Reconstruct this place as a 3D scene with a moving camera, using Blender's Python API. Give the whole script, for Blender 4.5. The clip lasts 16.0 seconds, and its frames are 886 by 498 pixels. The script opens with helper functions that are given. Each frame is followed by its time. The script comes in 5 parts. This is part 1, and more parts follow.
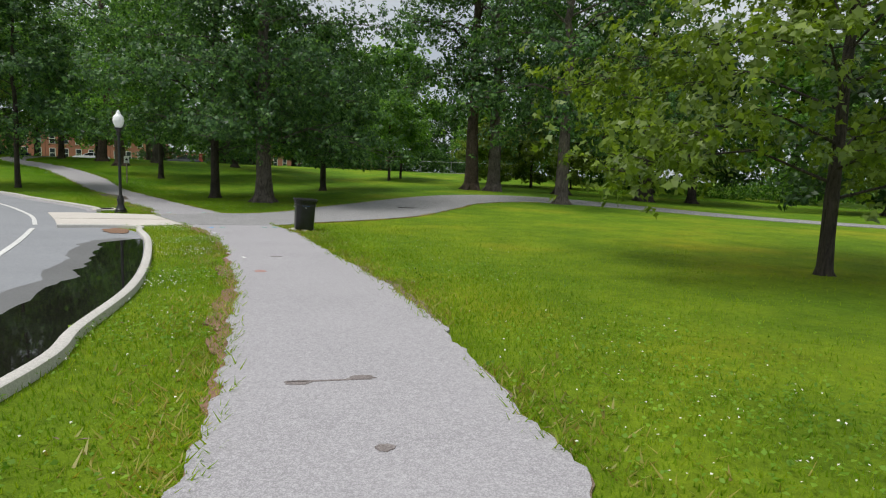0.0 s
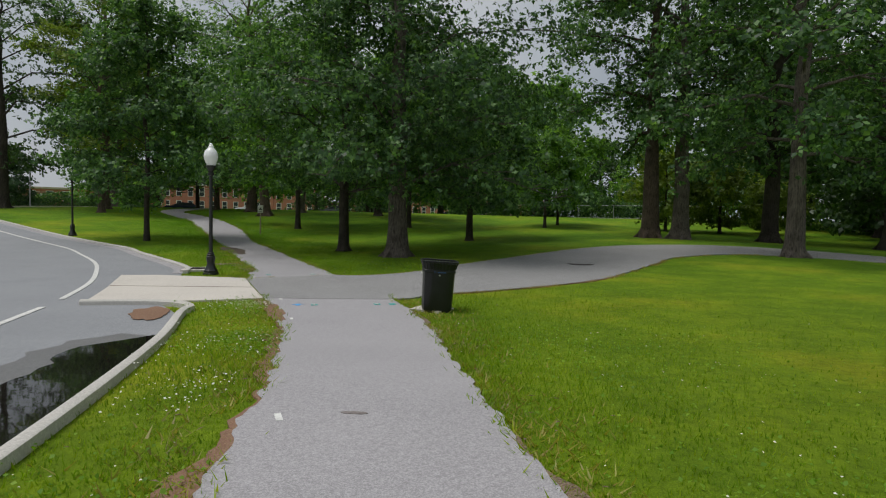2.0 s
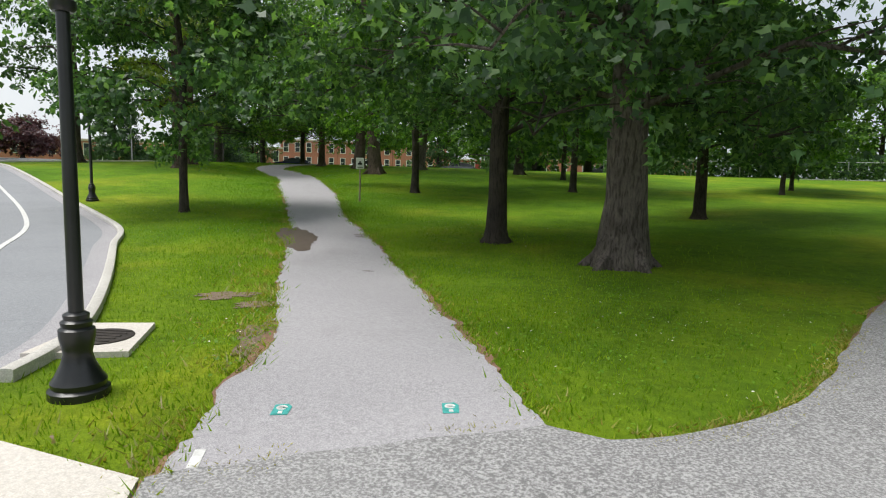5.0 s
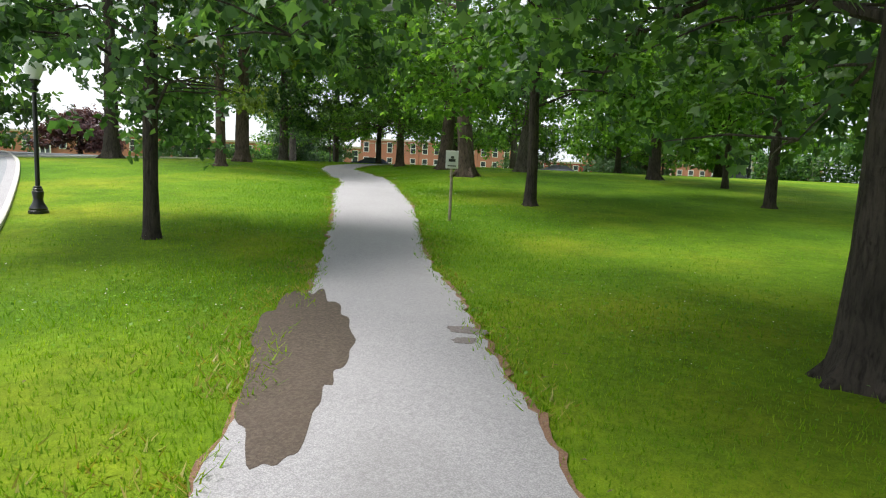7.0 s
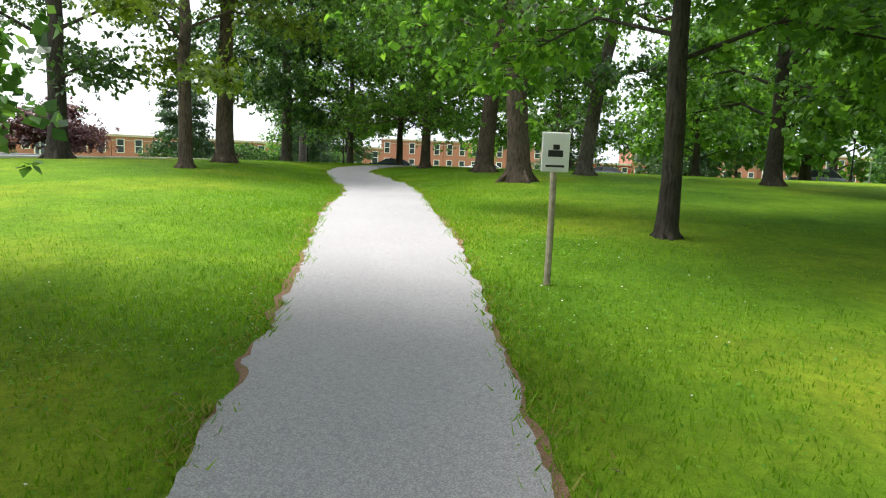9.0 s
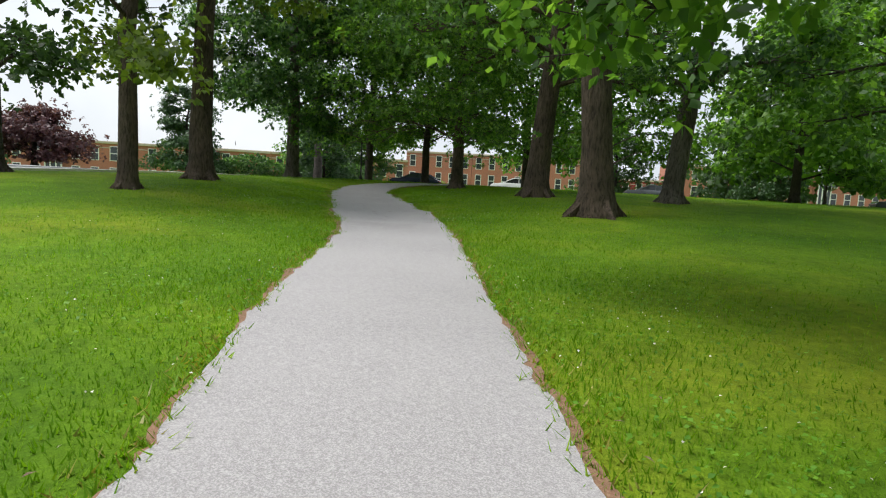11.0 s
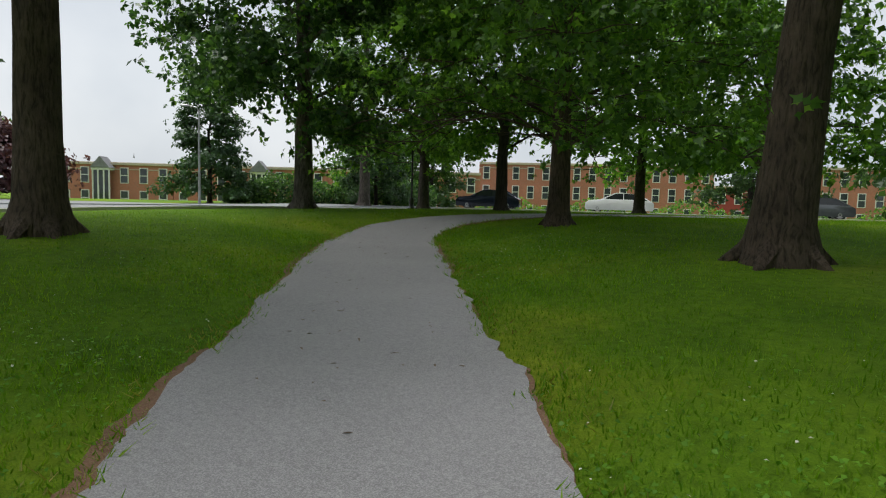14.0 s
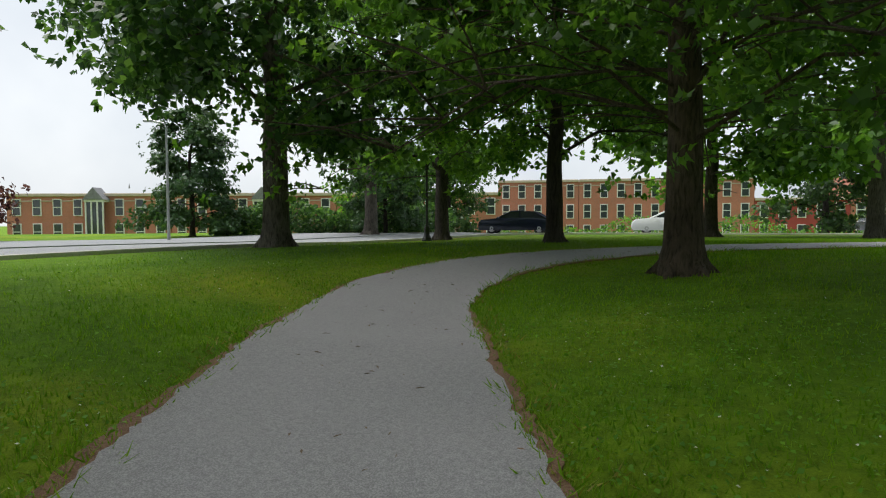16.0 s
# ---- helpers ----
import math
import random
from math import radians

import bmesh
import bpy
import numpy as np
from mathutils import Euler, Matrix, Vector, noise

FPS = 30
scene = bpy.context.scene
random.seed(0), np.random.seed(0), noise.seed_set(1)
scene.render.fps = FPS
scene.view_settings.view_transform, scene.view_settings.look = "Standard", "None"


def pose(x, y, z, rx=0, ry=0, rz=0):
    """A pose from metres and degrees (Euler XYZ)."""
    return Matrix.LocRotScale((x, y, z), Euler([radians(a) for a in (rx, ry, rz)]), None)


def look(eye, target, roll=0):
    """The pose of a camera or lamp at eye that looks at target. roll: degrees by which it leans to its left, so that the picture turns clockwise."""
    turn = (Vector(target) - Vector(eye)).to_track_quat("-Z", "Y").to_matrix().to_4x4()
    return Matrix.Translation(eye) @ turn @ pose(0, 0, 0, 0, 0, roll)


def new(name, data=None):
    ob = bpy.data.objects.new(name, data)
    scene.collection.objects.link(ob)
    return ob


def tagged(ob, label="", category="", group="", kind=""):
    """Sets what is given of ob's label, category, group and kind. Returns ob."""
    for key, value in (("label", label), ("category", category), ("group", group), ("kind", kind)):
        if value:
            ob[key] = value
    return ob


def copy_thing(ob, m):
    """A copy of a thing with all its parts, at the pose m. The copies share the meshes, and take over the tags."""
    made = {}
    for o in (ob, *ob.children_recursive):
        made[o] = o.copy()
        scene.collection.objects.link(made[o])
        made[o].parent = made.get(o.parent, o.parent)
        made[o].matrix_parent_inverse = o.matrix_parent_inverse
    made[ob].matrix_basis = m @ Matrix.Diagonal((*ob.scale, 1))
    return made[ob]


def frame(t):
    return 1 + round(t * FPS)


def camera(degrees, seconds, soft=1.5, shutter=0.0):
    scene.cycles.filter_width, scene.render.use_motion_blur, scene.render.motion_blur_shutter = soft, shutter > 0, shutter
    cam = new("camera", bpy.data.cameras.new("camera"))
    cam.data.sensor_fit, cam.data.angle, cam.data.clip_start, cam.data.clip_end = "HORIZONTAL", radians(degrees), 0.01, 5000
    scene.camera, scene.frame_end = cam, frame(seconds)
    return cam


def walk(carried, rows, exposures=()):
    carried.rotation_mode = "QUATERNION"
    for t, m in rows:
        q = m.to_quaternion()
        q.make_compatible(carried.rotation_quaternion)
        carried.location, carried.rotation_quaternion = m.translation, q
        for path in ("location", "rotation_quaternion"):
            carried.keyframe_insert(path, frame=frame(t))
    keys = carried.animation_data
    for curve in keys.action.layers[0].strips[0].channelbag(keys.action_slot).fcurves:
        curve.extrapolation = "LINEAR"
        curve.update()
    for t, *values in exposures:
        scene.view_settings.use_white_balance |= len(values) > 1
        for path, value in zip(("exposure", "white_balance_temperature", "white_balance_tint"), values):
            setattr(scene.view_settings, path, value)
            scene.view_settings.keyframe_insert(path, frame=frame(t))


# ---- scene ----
cam = camera(73.0, 16.0, soft=1.15)
# seconds, x, y, z, tilt, lean, heading
PATH = [
    (0, -0.000, 0.000, 0.885, 83.43, -1.90, 0.00),
    (0.5, -0.042, 0.703, 0.897, 85.48, -1.91, 3.32),
    (1, -0.155, 1.402, 0.911, 86.47, -1.41, 6.51),
    (1.5, -0.388, 2.533, 0.898, 87.23, -1.25, 10.45),
    (2, -0.735, 3.839, 0.883, 87.52, -1.05, 13.88),
    (2.5, -1.185, 5.040, 0.876, 86.79, -0.81, 16.64),
    (3, -1.646, 6.044, 0.888, 85.78, -0.72, 18.26),
    (3.5, -2.160, 7.097, 0.903, 84.71, -0.90, 20.08),
    (4, -2.703, 8.127, 0.907, 84.18, -0.94, 21.01),
    (4.5, -3.366, 9.261, 0.917, 83.91, -1.19, 22.51),
    (5, -4.002, 10.288, 0.947, 83.32, -1.56, 25.15),
    (5.2, -4.206, 10.662, 0.951, 83.30, -1.46, 26.84),
    (5.9, -5.144, 12.113, 0.957, 83.30, -1.81, 29.00),
    (6.6, -6.194, 13.597, 0.963, 83.30, -2.18, 31.27),
    (7.2, -7.207, 14.845, 0.968, 83.30, -2.51, 33.28),
    (7.5, -7.693, 15.424, 0.966, 83.29, -2.71, 33.55),
    (8, -8.400, 16.350, 0.964, 84.00, -1.69, 34.05),
    (8.2, -8.650, 16.670, 0.970, 83.92, -1.74, 34.45),
    (10.3, -11.240, 20.030, 1.180, 82.98, -3.07, 35.03),
    (10.5, -11.477, 20.329, 1.201, 83.84, -3.22, 36.39),
    (11, -11.909, 20.755, 1.280, 84.47, -3.14, 37.30),
    (11.5, -12.725, 21.841, 1.356, 84.91, -2.61, 39.61),
    (12, -13.432, 22.573, 1.427, 84.94, -2.87, 40.26),
    (12.5, -14.171, 23.648, 1.480, 84.91, -3.20, 41.63),
    (13, -14.726, 24.380, 1.531, 85.05, -2.81, 42.54),
    (13.5, -15.367, 25.091, 1.609, 85.25, -2.21, 43.50),
    (14, -16.060, 25.821, 1.680, 85.28, -1.60, 44.48),
    (14.5, -16.749, 26.508, 1.751, 85.35, -0.98, 45.32),
    (15, -17.470, 27.191, 1.803, 85.68, 0.09, 45.94),
    (15.5, -18.299, 27.919, 1.825, 86.49, 0.35, 46.13),
    (16, -18.708, 28.250, 1.793, 87.30, 0.17, 45.93),
]
walk(cam, [(t, pose(*p)) for t, *p in PATH],
     exposures=[(0, -0.15), (1.0, -0.45), (2.5, -0.6), (3.5, -0.33), (4.4, 0.0), (5.2, 0.32), (6.2, 0.6), (7.4, 0.95), (8.2, 1.3), (10.3, 0.66), (12.3, 0.16), (13.1, 0.0), (14.0, 0.14), (16, 0.33)])

# ---------------------------------------------------------------- light
world = bpy.data.worlds.new("overcast")
scene.world = world
world.use_nodes = True
wn, wl = world.node_tree.nodes, world.node_tree.links
wn.clear()
sky = wn.new("ShaderNodeTexSky")
sky.sky_type = "NISHITA"
sky.sun_disc = False
sky.sun_elevation, sky.sun_rotation = radians(67), radians(-60)
sky.air_density, sky.dust_density = 1.0, 4.0
cloud = wn.new("ShaderNodeTexNoise")
cloud.inputs["Scale"].default_value = 2.2
cloud.inputs["Detail"].default_value = 5
ramp = wn.new("ShaderNodeValToRGB")
ramp.color_ramp.elements[0].position, ramp.color_ramp.elements[0].color = 0.34, (5.4, 6.0, 6.7, 1)
ramp.color_ramp.elements[1].position, ramp.color_ramp.elements[1].color = 0.7, (8.9, 9.2, 9.4, 1)
veil = wn.new("ShaderNodeMixRGB")
veil.inputs[0].default_value = 0.86
back = wn.new("ShaderNodeBackground")
back.inputs[1].default_value = 0.097
wout = wn.new("ShaderNodeOutputWorld")
wl.new(cloud.outputs[0], ramp.inputs[0])
wl.new(sky.outputs[0], veil.inputs[1])
wl.new(ramp.outputs[0], veil.inputs[2])
wl.new(veil.outputs[0], back.inputs[0])
wl.new(back.outputs[0], wout.inputs[0])
sun = new("sun", bpy.data.lights.new("sun", "SUN"))
sun.data.energy, sun.data.angle, sun.data.color = 3.1, radians(30), (1.0, 0.97, 0.93)
sun.matrix_world = look((-18, -11, 50), (0, 0, 0))


# ---------------------------------------------------------------- materials
def material(name, build):
    m = bpy.data.materials.new(name)
    m.use_nodes = True
    nt = m.node_tree
    b = nt.nodes["Principled BSDF"]
    build(nt, b)
    return m


def coords(nt, scale=(1, 1, 1), local=True):
    tc, mp = nt.nodes.new("ShaderNodeTexCoord"), nt.nodes.new("ShaderNodeMapping")
    mp.inputs["Scale"].default_value = scale
    nt.links.new(tc.outputs["Object" if local else "Generated"], mp.inputs[0])
    return mp.outputs[0]


def noise_of(nt, vec, scale, detail=4, rough=0.55):
    n = nt.nodes.new("ShaderNodeTexNoise")
    n.inputs["Scale"].default_value, n.inputs["Detail"].default_value, n.inputs["Roughness"].default_value = scale, detail, rough
    nt.links.new(vec, n.inputs["Vector"])
    return n.outputs[0]


def ramp_of(nt, fac, stops):
    r = nt.nodes.new("ShaderNodeValToRGB")
    while len(r.color_ramp.elements) < len(stops):
        r.color_ramp.elements.new(0.5)
    for e, (p, c) in zip(r.color_ramp.elements, stops):
        e.position, e.color = p, (*c, 1)
    nt.links.new(fac, r.inputs[0])
    return r.outputs[0]


def mix_of(nt, fac, a, b, mode="MIX"):
    m = nt.nodes.new("ShaderNodeMixRGB")
    m.blend_type = mode
    for sock, v in zip(m.inputs, (fac, a, b)):
        if isinstance(v, (int, float)):
            sock.default_value = v
        elif isinstance(v, tuple):
            sock.default_value = (*v, 1)
        else:
            nt.links.new(v, sock)
    return m.outputs[0]


def bump_of(nt, b, height, strength, distance=0.01):
    n = nt.nodes.new("ShaderNodeBump")
    n.inputs["Strength"].default_value, n.inputs["Distance"].default_value = strength, distance
    nt.links.new(height, n.inputs["Height"])
    nt.links.new(n.outputs[0], b.inputs["Normal"])


def speckled(name, low, high, fleck, fine=150, rough=0.95, bump=0.5, stains=0.25, stain=(0.1, 0.09, 0.08)):
    """Asphalt, concrete and the like: fine chips, broad patches, dark stains."""
    def build(nt, b):
        v = coords(nt)
        base = ramp_of(nt, noise_of(nt, v, 1.1, 6), [(0.3, low), (0.7, high)])
        chips = noise_of(nt, v, fine, 2, 0.7)
        c = mix_of(nt, ramp_of(nt, chips, [(0.42, (0, 0, 0)), (0.62, (1, 1, 1))]), base, fleck)
        mid = noise_of(nt, v, fine * 0.3, 3, 0.7)
        c = mix_of(nt, 0.55, c, ramp_of(nt, mid, [(0.35, (0.78, 0.78, 0.78)), (0.65, (1.16, 1.16, 1.16))]), "MULTIPLY")
        spots = ramp_of(nt, noise_of(nt, v, 0.55, 7, 0.65), [(0.60, (0, 0, 0)), (0.75, (1, 1, 1))])
        f = nt.nodes.new("ShaderNodeMath")
        f.operation = "MULTIPLY"
        nt.links.new(spots, f.inputs[0])
        f.inputs[1].default_value = stains
        c = mix_of(nt, f.outputs[0], c, stain)
        nt.links.new(c, b.inputs["Base Color"])
        b.inputs["Roughness"].default_value = rough
        bump_of(nt, b, chips, bump, 0.006)
    return material(name, build)


PATH_GREY = speckled("path_asphalt", (0.262, 0.253, 0.264), (0.322, 0.31, 0.322), (0.432, 0.42, 0.436), 170, bump=0.35)
JUNCTION = speckled("junction_asphalt", (0.155, 0.152, 0.152), (0.215, 0.212, 0.212), (0.4, 0.395, 0.395), 85, bump=0.9)
ROAD = speckled("road_asphalt", (0.2, 0.212, 0.232), (0.258, 0.27, 0.29), (0.32, 0.325, 0.335), 170, stains=0.35)
CONCRETE = speckled("concrete", (0.49, 0.45, 0.40), (0.59, 0.55, 0.49), (0.64, 0.6, 0.55), 190, bump=0.25, stains=0.3, stain=(0.3, 0.26, 0.2))
KERB = speckled("kerb_concrete", (0.42, 0.40, 0.36), (0.56, 0.54, 0.5), (0.6, 0.58, 0.54), 160, bump=0.4, stains=0.5, stain=(0.2, 0.18, 0.15))
DIRT = speckled("bare_earth", (0.105, 0.07, 0.045), (0.18, 0.125, 0.085), (0.26, 0.2, 0.14), 90, bump=1.0, stains=0.5, stain=(0.06, 0.045, 0.03))
WETDIRT = speckled("damp_silt", (0.052, 0.036, 0.027), (0.09, 0.063, 0.048), (0.118, 0.09, 0.07), 60, rough=0.6, stains=0.5)
WET_ASPHALT = speckled("wet_asphalt", (0.105, 0.105, 0.108), (0.15, 0.15, 0.152), (0.19, 0.19, 0.19), 150, rough=0.5, bump=0.25, stains=0.5)
STAIN = speckled("stained_asphalt", (0.14, 0.118, 0.11), (0.19, 0.165, 0.155), (0.27, 0.24, 0.23), 150, stains=0.4)
LITTER = speckled("pine_litter", (0.16, 0.08, 0.05), (0.26, 0.14, 0.09), (0.28, 0.18, 0.11), 130, bump=1.0, stains=0.4, stain=(0.08, 0.04, 0.025))


def plain(name, colour, rough=0.5, metal=0.0, wear=0.12, scale=6.0, bump=0.0):
    def build(nt, b):
        v = coords(nt)
        lo, hi = tuple(c * (1 - wear) for c in colour), tuple(min(1, c * (1 + wear)) for c in colour)
        n = noise_of(nt, v, scale, 6, 0.6)
        nt.links.new(ramp_of(nt, n, [(0.3, lo), (0.7, hi)]), b.inputs["Base Color"])
        b.inputs["Roughness"].default_value, b.inputs["Metallic"].default_value = rough, metal
        if bump:
            bump_of(nt, b, noise_of(nt, v, scale * 8, 3), bump, 0.004)
    return material(name, build)


BLACK_PAINT = plain("black_enamel", (0.012, 0.013, 0.014), 0.3, 0.0, 0.35, 9, 0.12)
IRON = plain("dark_cast_iron", (0.05, 0.043, 0.038), 0.7, 0.6, 0.4, 20, 0.4)
WHITE_LINE = plain("worn_white_road_paint", (0.62, 0.62, 0.6), 0.8, 0, 0.25, 30, 0.3)
YELLOW_LINE = plain("worn_yellow_road_paint", (0.55, 0.4, 0.12), 0.8, 0, 0.25, 30, 0.3)
BLUE_CHALK = plain("blue_marking_paint", (0.08, 0.35, 0.7), 0.9, 0, 0.3, 60)
DULL_BLUE = plain("worn_blue_sticker", (0.03, 0.08, 0.2), 0.6, 0, 0.4, 60)
TEAL_CHALK = plain("teal_marking_paint", (0.05, 0.33, 0.3), 0.9, 0, 0.3, 60)
RED_CHALK = plain("red_marking_paint", (0.38, 0.235, 0.21), 0.9, 0, 0.3, 40)
WHITE_TRIM = plain("white_painted_wood", (0.72, 0.71, 0.68), 0.6, 0, 0.1, 3)
TAN_TRIM = plain("tan_stone_band", (0.5, 0.42, 0.33), 0.8, 0, 0.15, 3)
GREY_ROOF = plain("grey_slate", (0.2, 0.2, 0.21), 0.8, 0, 0.25, 4)
RED_WALL = plain("red_painted_wall", (0.36, 0.06, 0.05), 0.8, 0, 0.15, 1.5)
STEEL = plain("galvanised_steel", (0.42, 0.43, 0.43), 0.45, 0.7, 0.15, 8)
SIGN_WHITE = plain("white_sign_sheet", (0.7, 0.7, 0.68), 0.45, 0, 0.06, 10)
POST_WOOD = plain("weathered_timber", (0.32, 0.27, 0.2), 0.9, 0, 0.35, 25, 0.5)
RUBBER = plain("tyre_rubber", (0.02, 0.02, 0.02), 0.85)
ALLOY = plain("alloy_rim", (0.45, 0.45, 0.46), 0.3, 0.9)
CAR_DARK = plain("dark_blue_car_paint", (0.012, 0.016, 0.03), 0.16, 0.3, 0.1)
CAR_WHITE = plain("white_car_paint", (0.75, 0.76, 0.77), 0.2, 0.0, 0.04)
CAR_GREY = plain("grey_car_paint", (0.12, 0.13, 0.14), 0.2, 0.4, 0.1)
CAR_GLASS = plain("tinted_car_glass", (0.02, 0.024, 0.026), 0.05)
LAMP_RED = plain("red_tail_lens", (0.4, 0.02, 0.02), 0.2)
LAMP_CLEAR = plain("clear_head_lens", (0.6, 0.6, 0.58), 0.1)
WINDOW_DARK = plain("dim_window_glass", (0.05, 0.058, 0.065), 0.06, 0, 0.3, 2)
AWNING = plain("cream_awning", (0.6, 0.56, 0.48), 0.8)
GLOBE = plain("white_acrylic_globe", (0.86, 0.87, 0.88), 0.25, 0, 0.03)


def brick_build(nt, b):
    v = coords(nt)
    t = nt.nodes.new("ShaderNodeTexBrick")
    t.inputs["Scale"].default_value = 8
    t.inputs["Color1"].default_value, t.inputs["Color2"].default_value = (0.44, 0.165, 0.11, 1), (0.52, 0.21, 0.145, 1)
    t.inputs["Mortar"].default_value, t.inputs["Mortar Size"].default_value = (0.3, 0.2, 0.15, 1), 0.012
    rot = nt.nodes.new("ShaderNodeMapping")
    rot.inputs["Rotation"].default_value = (radians(90), 0, 0)
    nt.links.new(v, rot.inputs[0])
    nt.links.new(rot.outputs[0], t.inputs["Vector"])
    c = mix_of(nt, 0.5, t.outputs[0], ramp_of(nt, noise_of(nt, v, 0.7, 5), [(0.3, (0.75, 0.75, 0.75)), (0.7, (1.2, 1.15, 1.1))]), "MULTIPLY")
    nt.links.new(c, b.inputs["Base Color"])
    b.inputs["Roughness"].default_value = 0.9
    bump_of(nt, b, t.outputs[1], 0.4, 0.01)


BRICK = material("red_brick", brick_build)


def bark_material(name, dark, light):
    """Upright broken furrows over broad weathered patches, with a little lichen grey."""
    def build(nt, b):
        v = coords(nt)
        jig = mix_of(nt, 0.06, v, noise_of(nt, v, 5, 3))
        up = nt.nodes.new("ShaderNodeMapping")
        up.inputs["Scale"].default_value = (30, 30, 4.5)
        nt.links.new(jig, up.inputs[0])
        furrow = noise_of(nt, up.outputs[0], 1.6, 4, 0.6)
        grain = noise_of(nt, up.outputs[0], 5.5, 4, 0.7)
        c = ramp_of(nt, noise_of(nt, v, 3.0, 6, 0.6), [(0.3, dark), (0.72, light)])
        deep = ramp_of(nt, furrow, [(0.36, (0.42, 0.4, 0.38)), (0.5, (0.95, 0.95, 0.95)), (0.7, (1.25, 1.22, 1.2))])
        c = mix_of(nt, 1.0, c, deep, "MULTIPLY")
        c = mix_of(nt, 0.5, c, ramp_of(nt, grain, [(0.3, (0.7, 0.7, 0.7)), (0.7, (1.25, 1.25, 1.25))]), "MULTIPLY")
        nt.links.new(c, b.inputs["Base Color"])
        b.inputs["Roughness"].default_value = 0.95
        bump_of(nt, b, mix_of(nt, 0.35, deep, grain), 1.0, 0.03)
    return material(name, build)


BARK_GREY = bark_material("grey_oak_bark", (0.085, 0.07, 0.062), (0.2, 0.17, 0.15))
BARK_BROWN = bark_material("brown_furrowed_bark", (0.06, 0.042, 0.032), (0.155, 0.112, 0.085))
BARK_DARK = bark_material("dark_bark", (0.035, 0.028, 0.024), (0.085, 0.068, 0.056))


def lush_of(nt, colour):
    """The lawn is drier by the junction and lusher, bluer green up the hill."""
    sep, rng = nt.nodes.new("ShaderNodeSeparateXYZ"), nt.nodes.new("ShaderNodeMapRange")
    nt.links.new(coords(nt), sep.inputs[0])
    nt.links.new(sep.outputs[1], rng.inputs[0])
    rng.inputs[1].default_value, rng.inputs[2].default_value = 11.0, 20.0
    tint = mix_of(nt, rng.outputs[0], (1.12, 1.0, 0.95), (0.9, 0.98, 1.1))
    return mix_of(nt, 1.0, colour, tint, "MULTIPLY")


def leaf_material(name, a, b_, c_, trans=0.35, rough=0.45, cool=(0.6, 0.66, 0.68), warm=(1.35, 1.28, 1.15), lawn=False):
    """Leaf colour varies from leaf to leaf and from spray to spray; thin enough to let light through."""
    m = bpy.data.materials.new(name)
    m.use_nodes = True
    nt = m.node_tree
    p = nt.nodes["Principled BSDF"]
    g = nt.nodes.new("ShaderNodeNewGeometry")
    col = ramp_of(nt, g.outputs["Random Per Island"], [(0.0, a), (0.55, b_), (1.0, c_)])
    patch = ramp_of(nt, noise_of(nt, coords(nt), 1.6, 5, 0.65), [(0.32, cool), (0.68, warm)])
    col = mix_of(nt, 1.0, col, patch, "MULTIPLY")
    p.inputs["Specular IOR Level"].default_value = 0.45
    if lawn:
        col = lush_of(nt, col)
        p.inputs["Specular IOR Level"].default_value = 0.18
    nt.links.new(col, p.inputs["Base Color"])
    p.inputs["Roughness"].default_value = rough
    tr = nt.nodes.new("ShaderNodeBsdfTranslucent")
    nt.links.new(mix_of(nt, 1.0, col, (1.95, 2.0, 0.85), "MULTIPLY"), tr.inputs[0])
    ms = nt.nodes.new("ShaderNodeMixShader")
    ms.inputs[0].default_value = trans
    nt.links.new(p.outputs[0], ms.inputs[1])
    nt.links.new(tr.outputs[0], ms.inputs[2])
    nt.links.new(ms.outputs[0], nt.nodes["Material Output"].inputs[0])
    return m


OAK = leaf_material("oak_leaves", (0.024, 0.064, 0.026), (0.06, 0.14, 0.048), (0.15, 0.27, 0.09), 0.38)
MAPLE = leaf_material("maple_leaves", (0.042, 0.105, 0.022), (0.088, 0.195, 0.036), (0.17, 0.31, 0.06), 0.5)
LIME = leaf_material("young_yellow_green_leaves", (0.085, 0.135, 0.018), (0.13, 0.195, 0.024), (0.2, 0.275, 0.04), 0.36)
DARKLEAF = leaf_material("dark_leaves", (0.028, 0.062, 0.024), (0.042, 0.09, 0.032), (0.068, 0.125, 0.042), 0.45)
PURPLE = leaf_material("purple_leaves", (0.06, 0.025, 0.04), (0.10, 0.04, 0.058), (0.14, 0.065, 0.08), 0.3)
SPRUCE = leaf_material("blue_green_needles", (0.034, 0.08, 0.036), (0.052, 0.115, 0.048), (0.075, 0.145, 0.06), 0.25)
BLADES = leaf_material("grass_blades", (0.095, 0.205, 0.010), (0.148, 0.275, 0.012), (0.23, 0.335, 0.026), 0.38, cool=(0.8, 0.86, 0.85), warm=(1.32, 1.2, 1.1), lawn=True)
CLOVER = leaf_material("clover_leaves", (0.09, 0.21, 0.02), (0.13, 0.27, 0.025), (0.17, 0.31, 0.035), 0.3, lawn=True)
PETAL = plain("white_clover_flower", (0.7, 0.7, 0.62), 0.8)


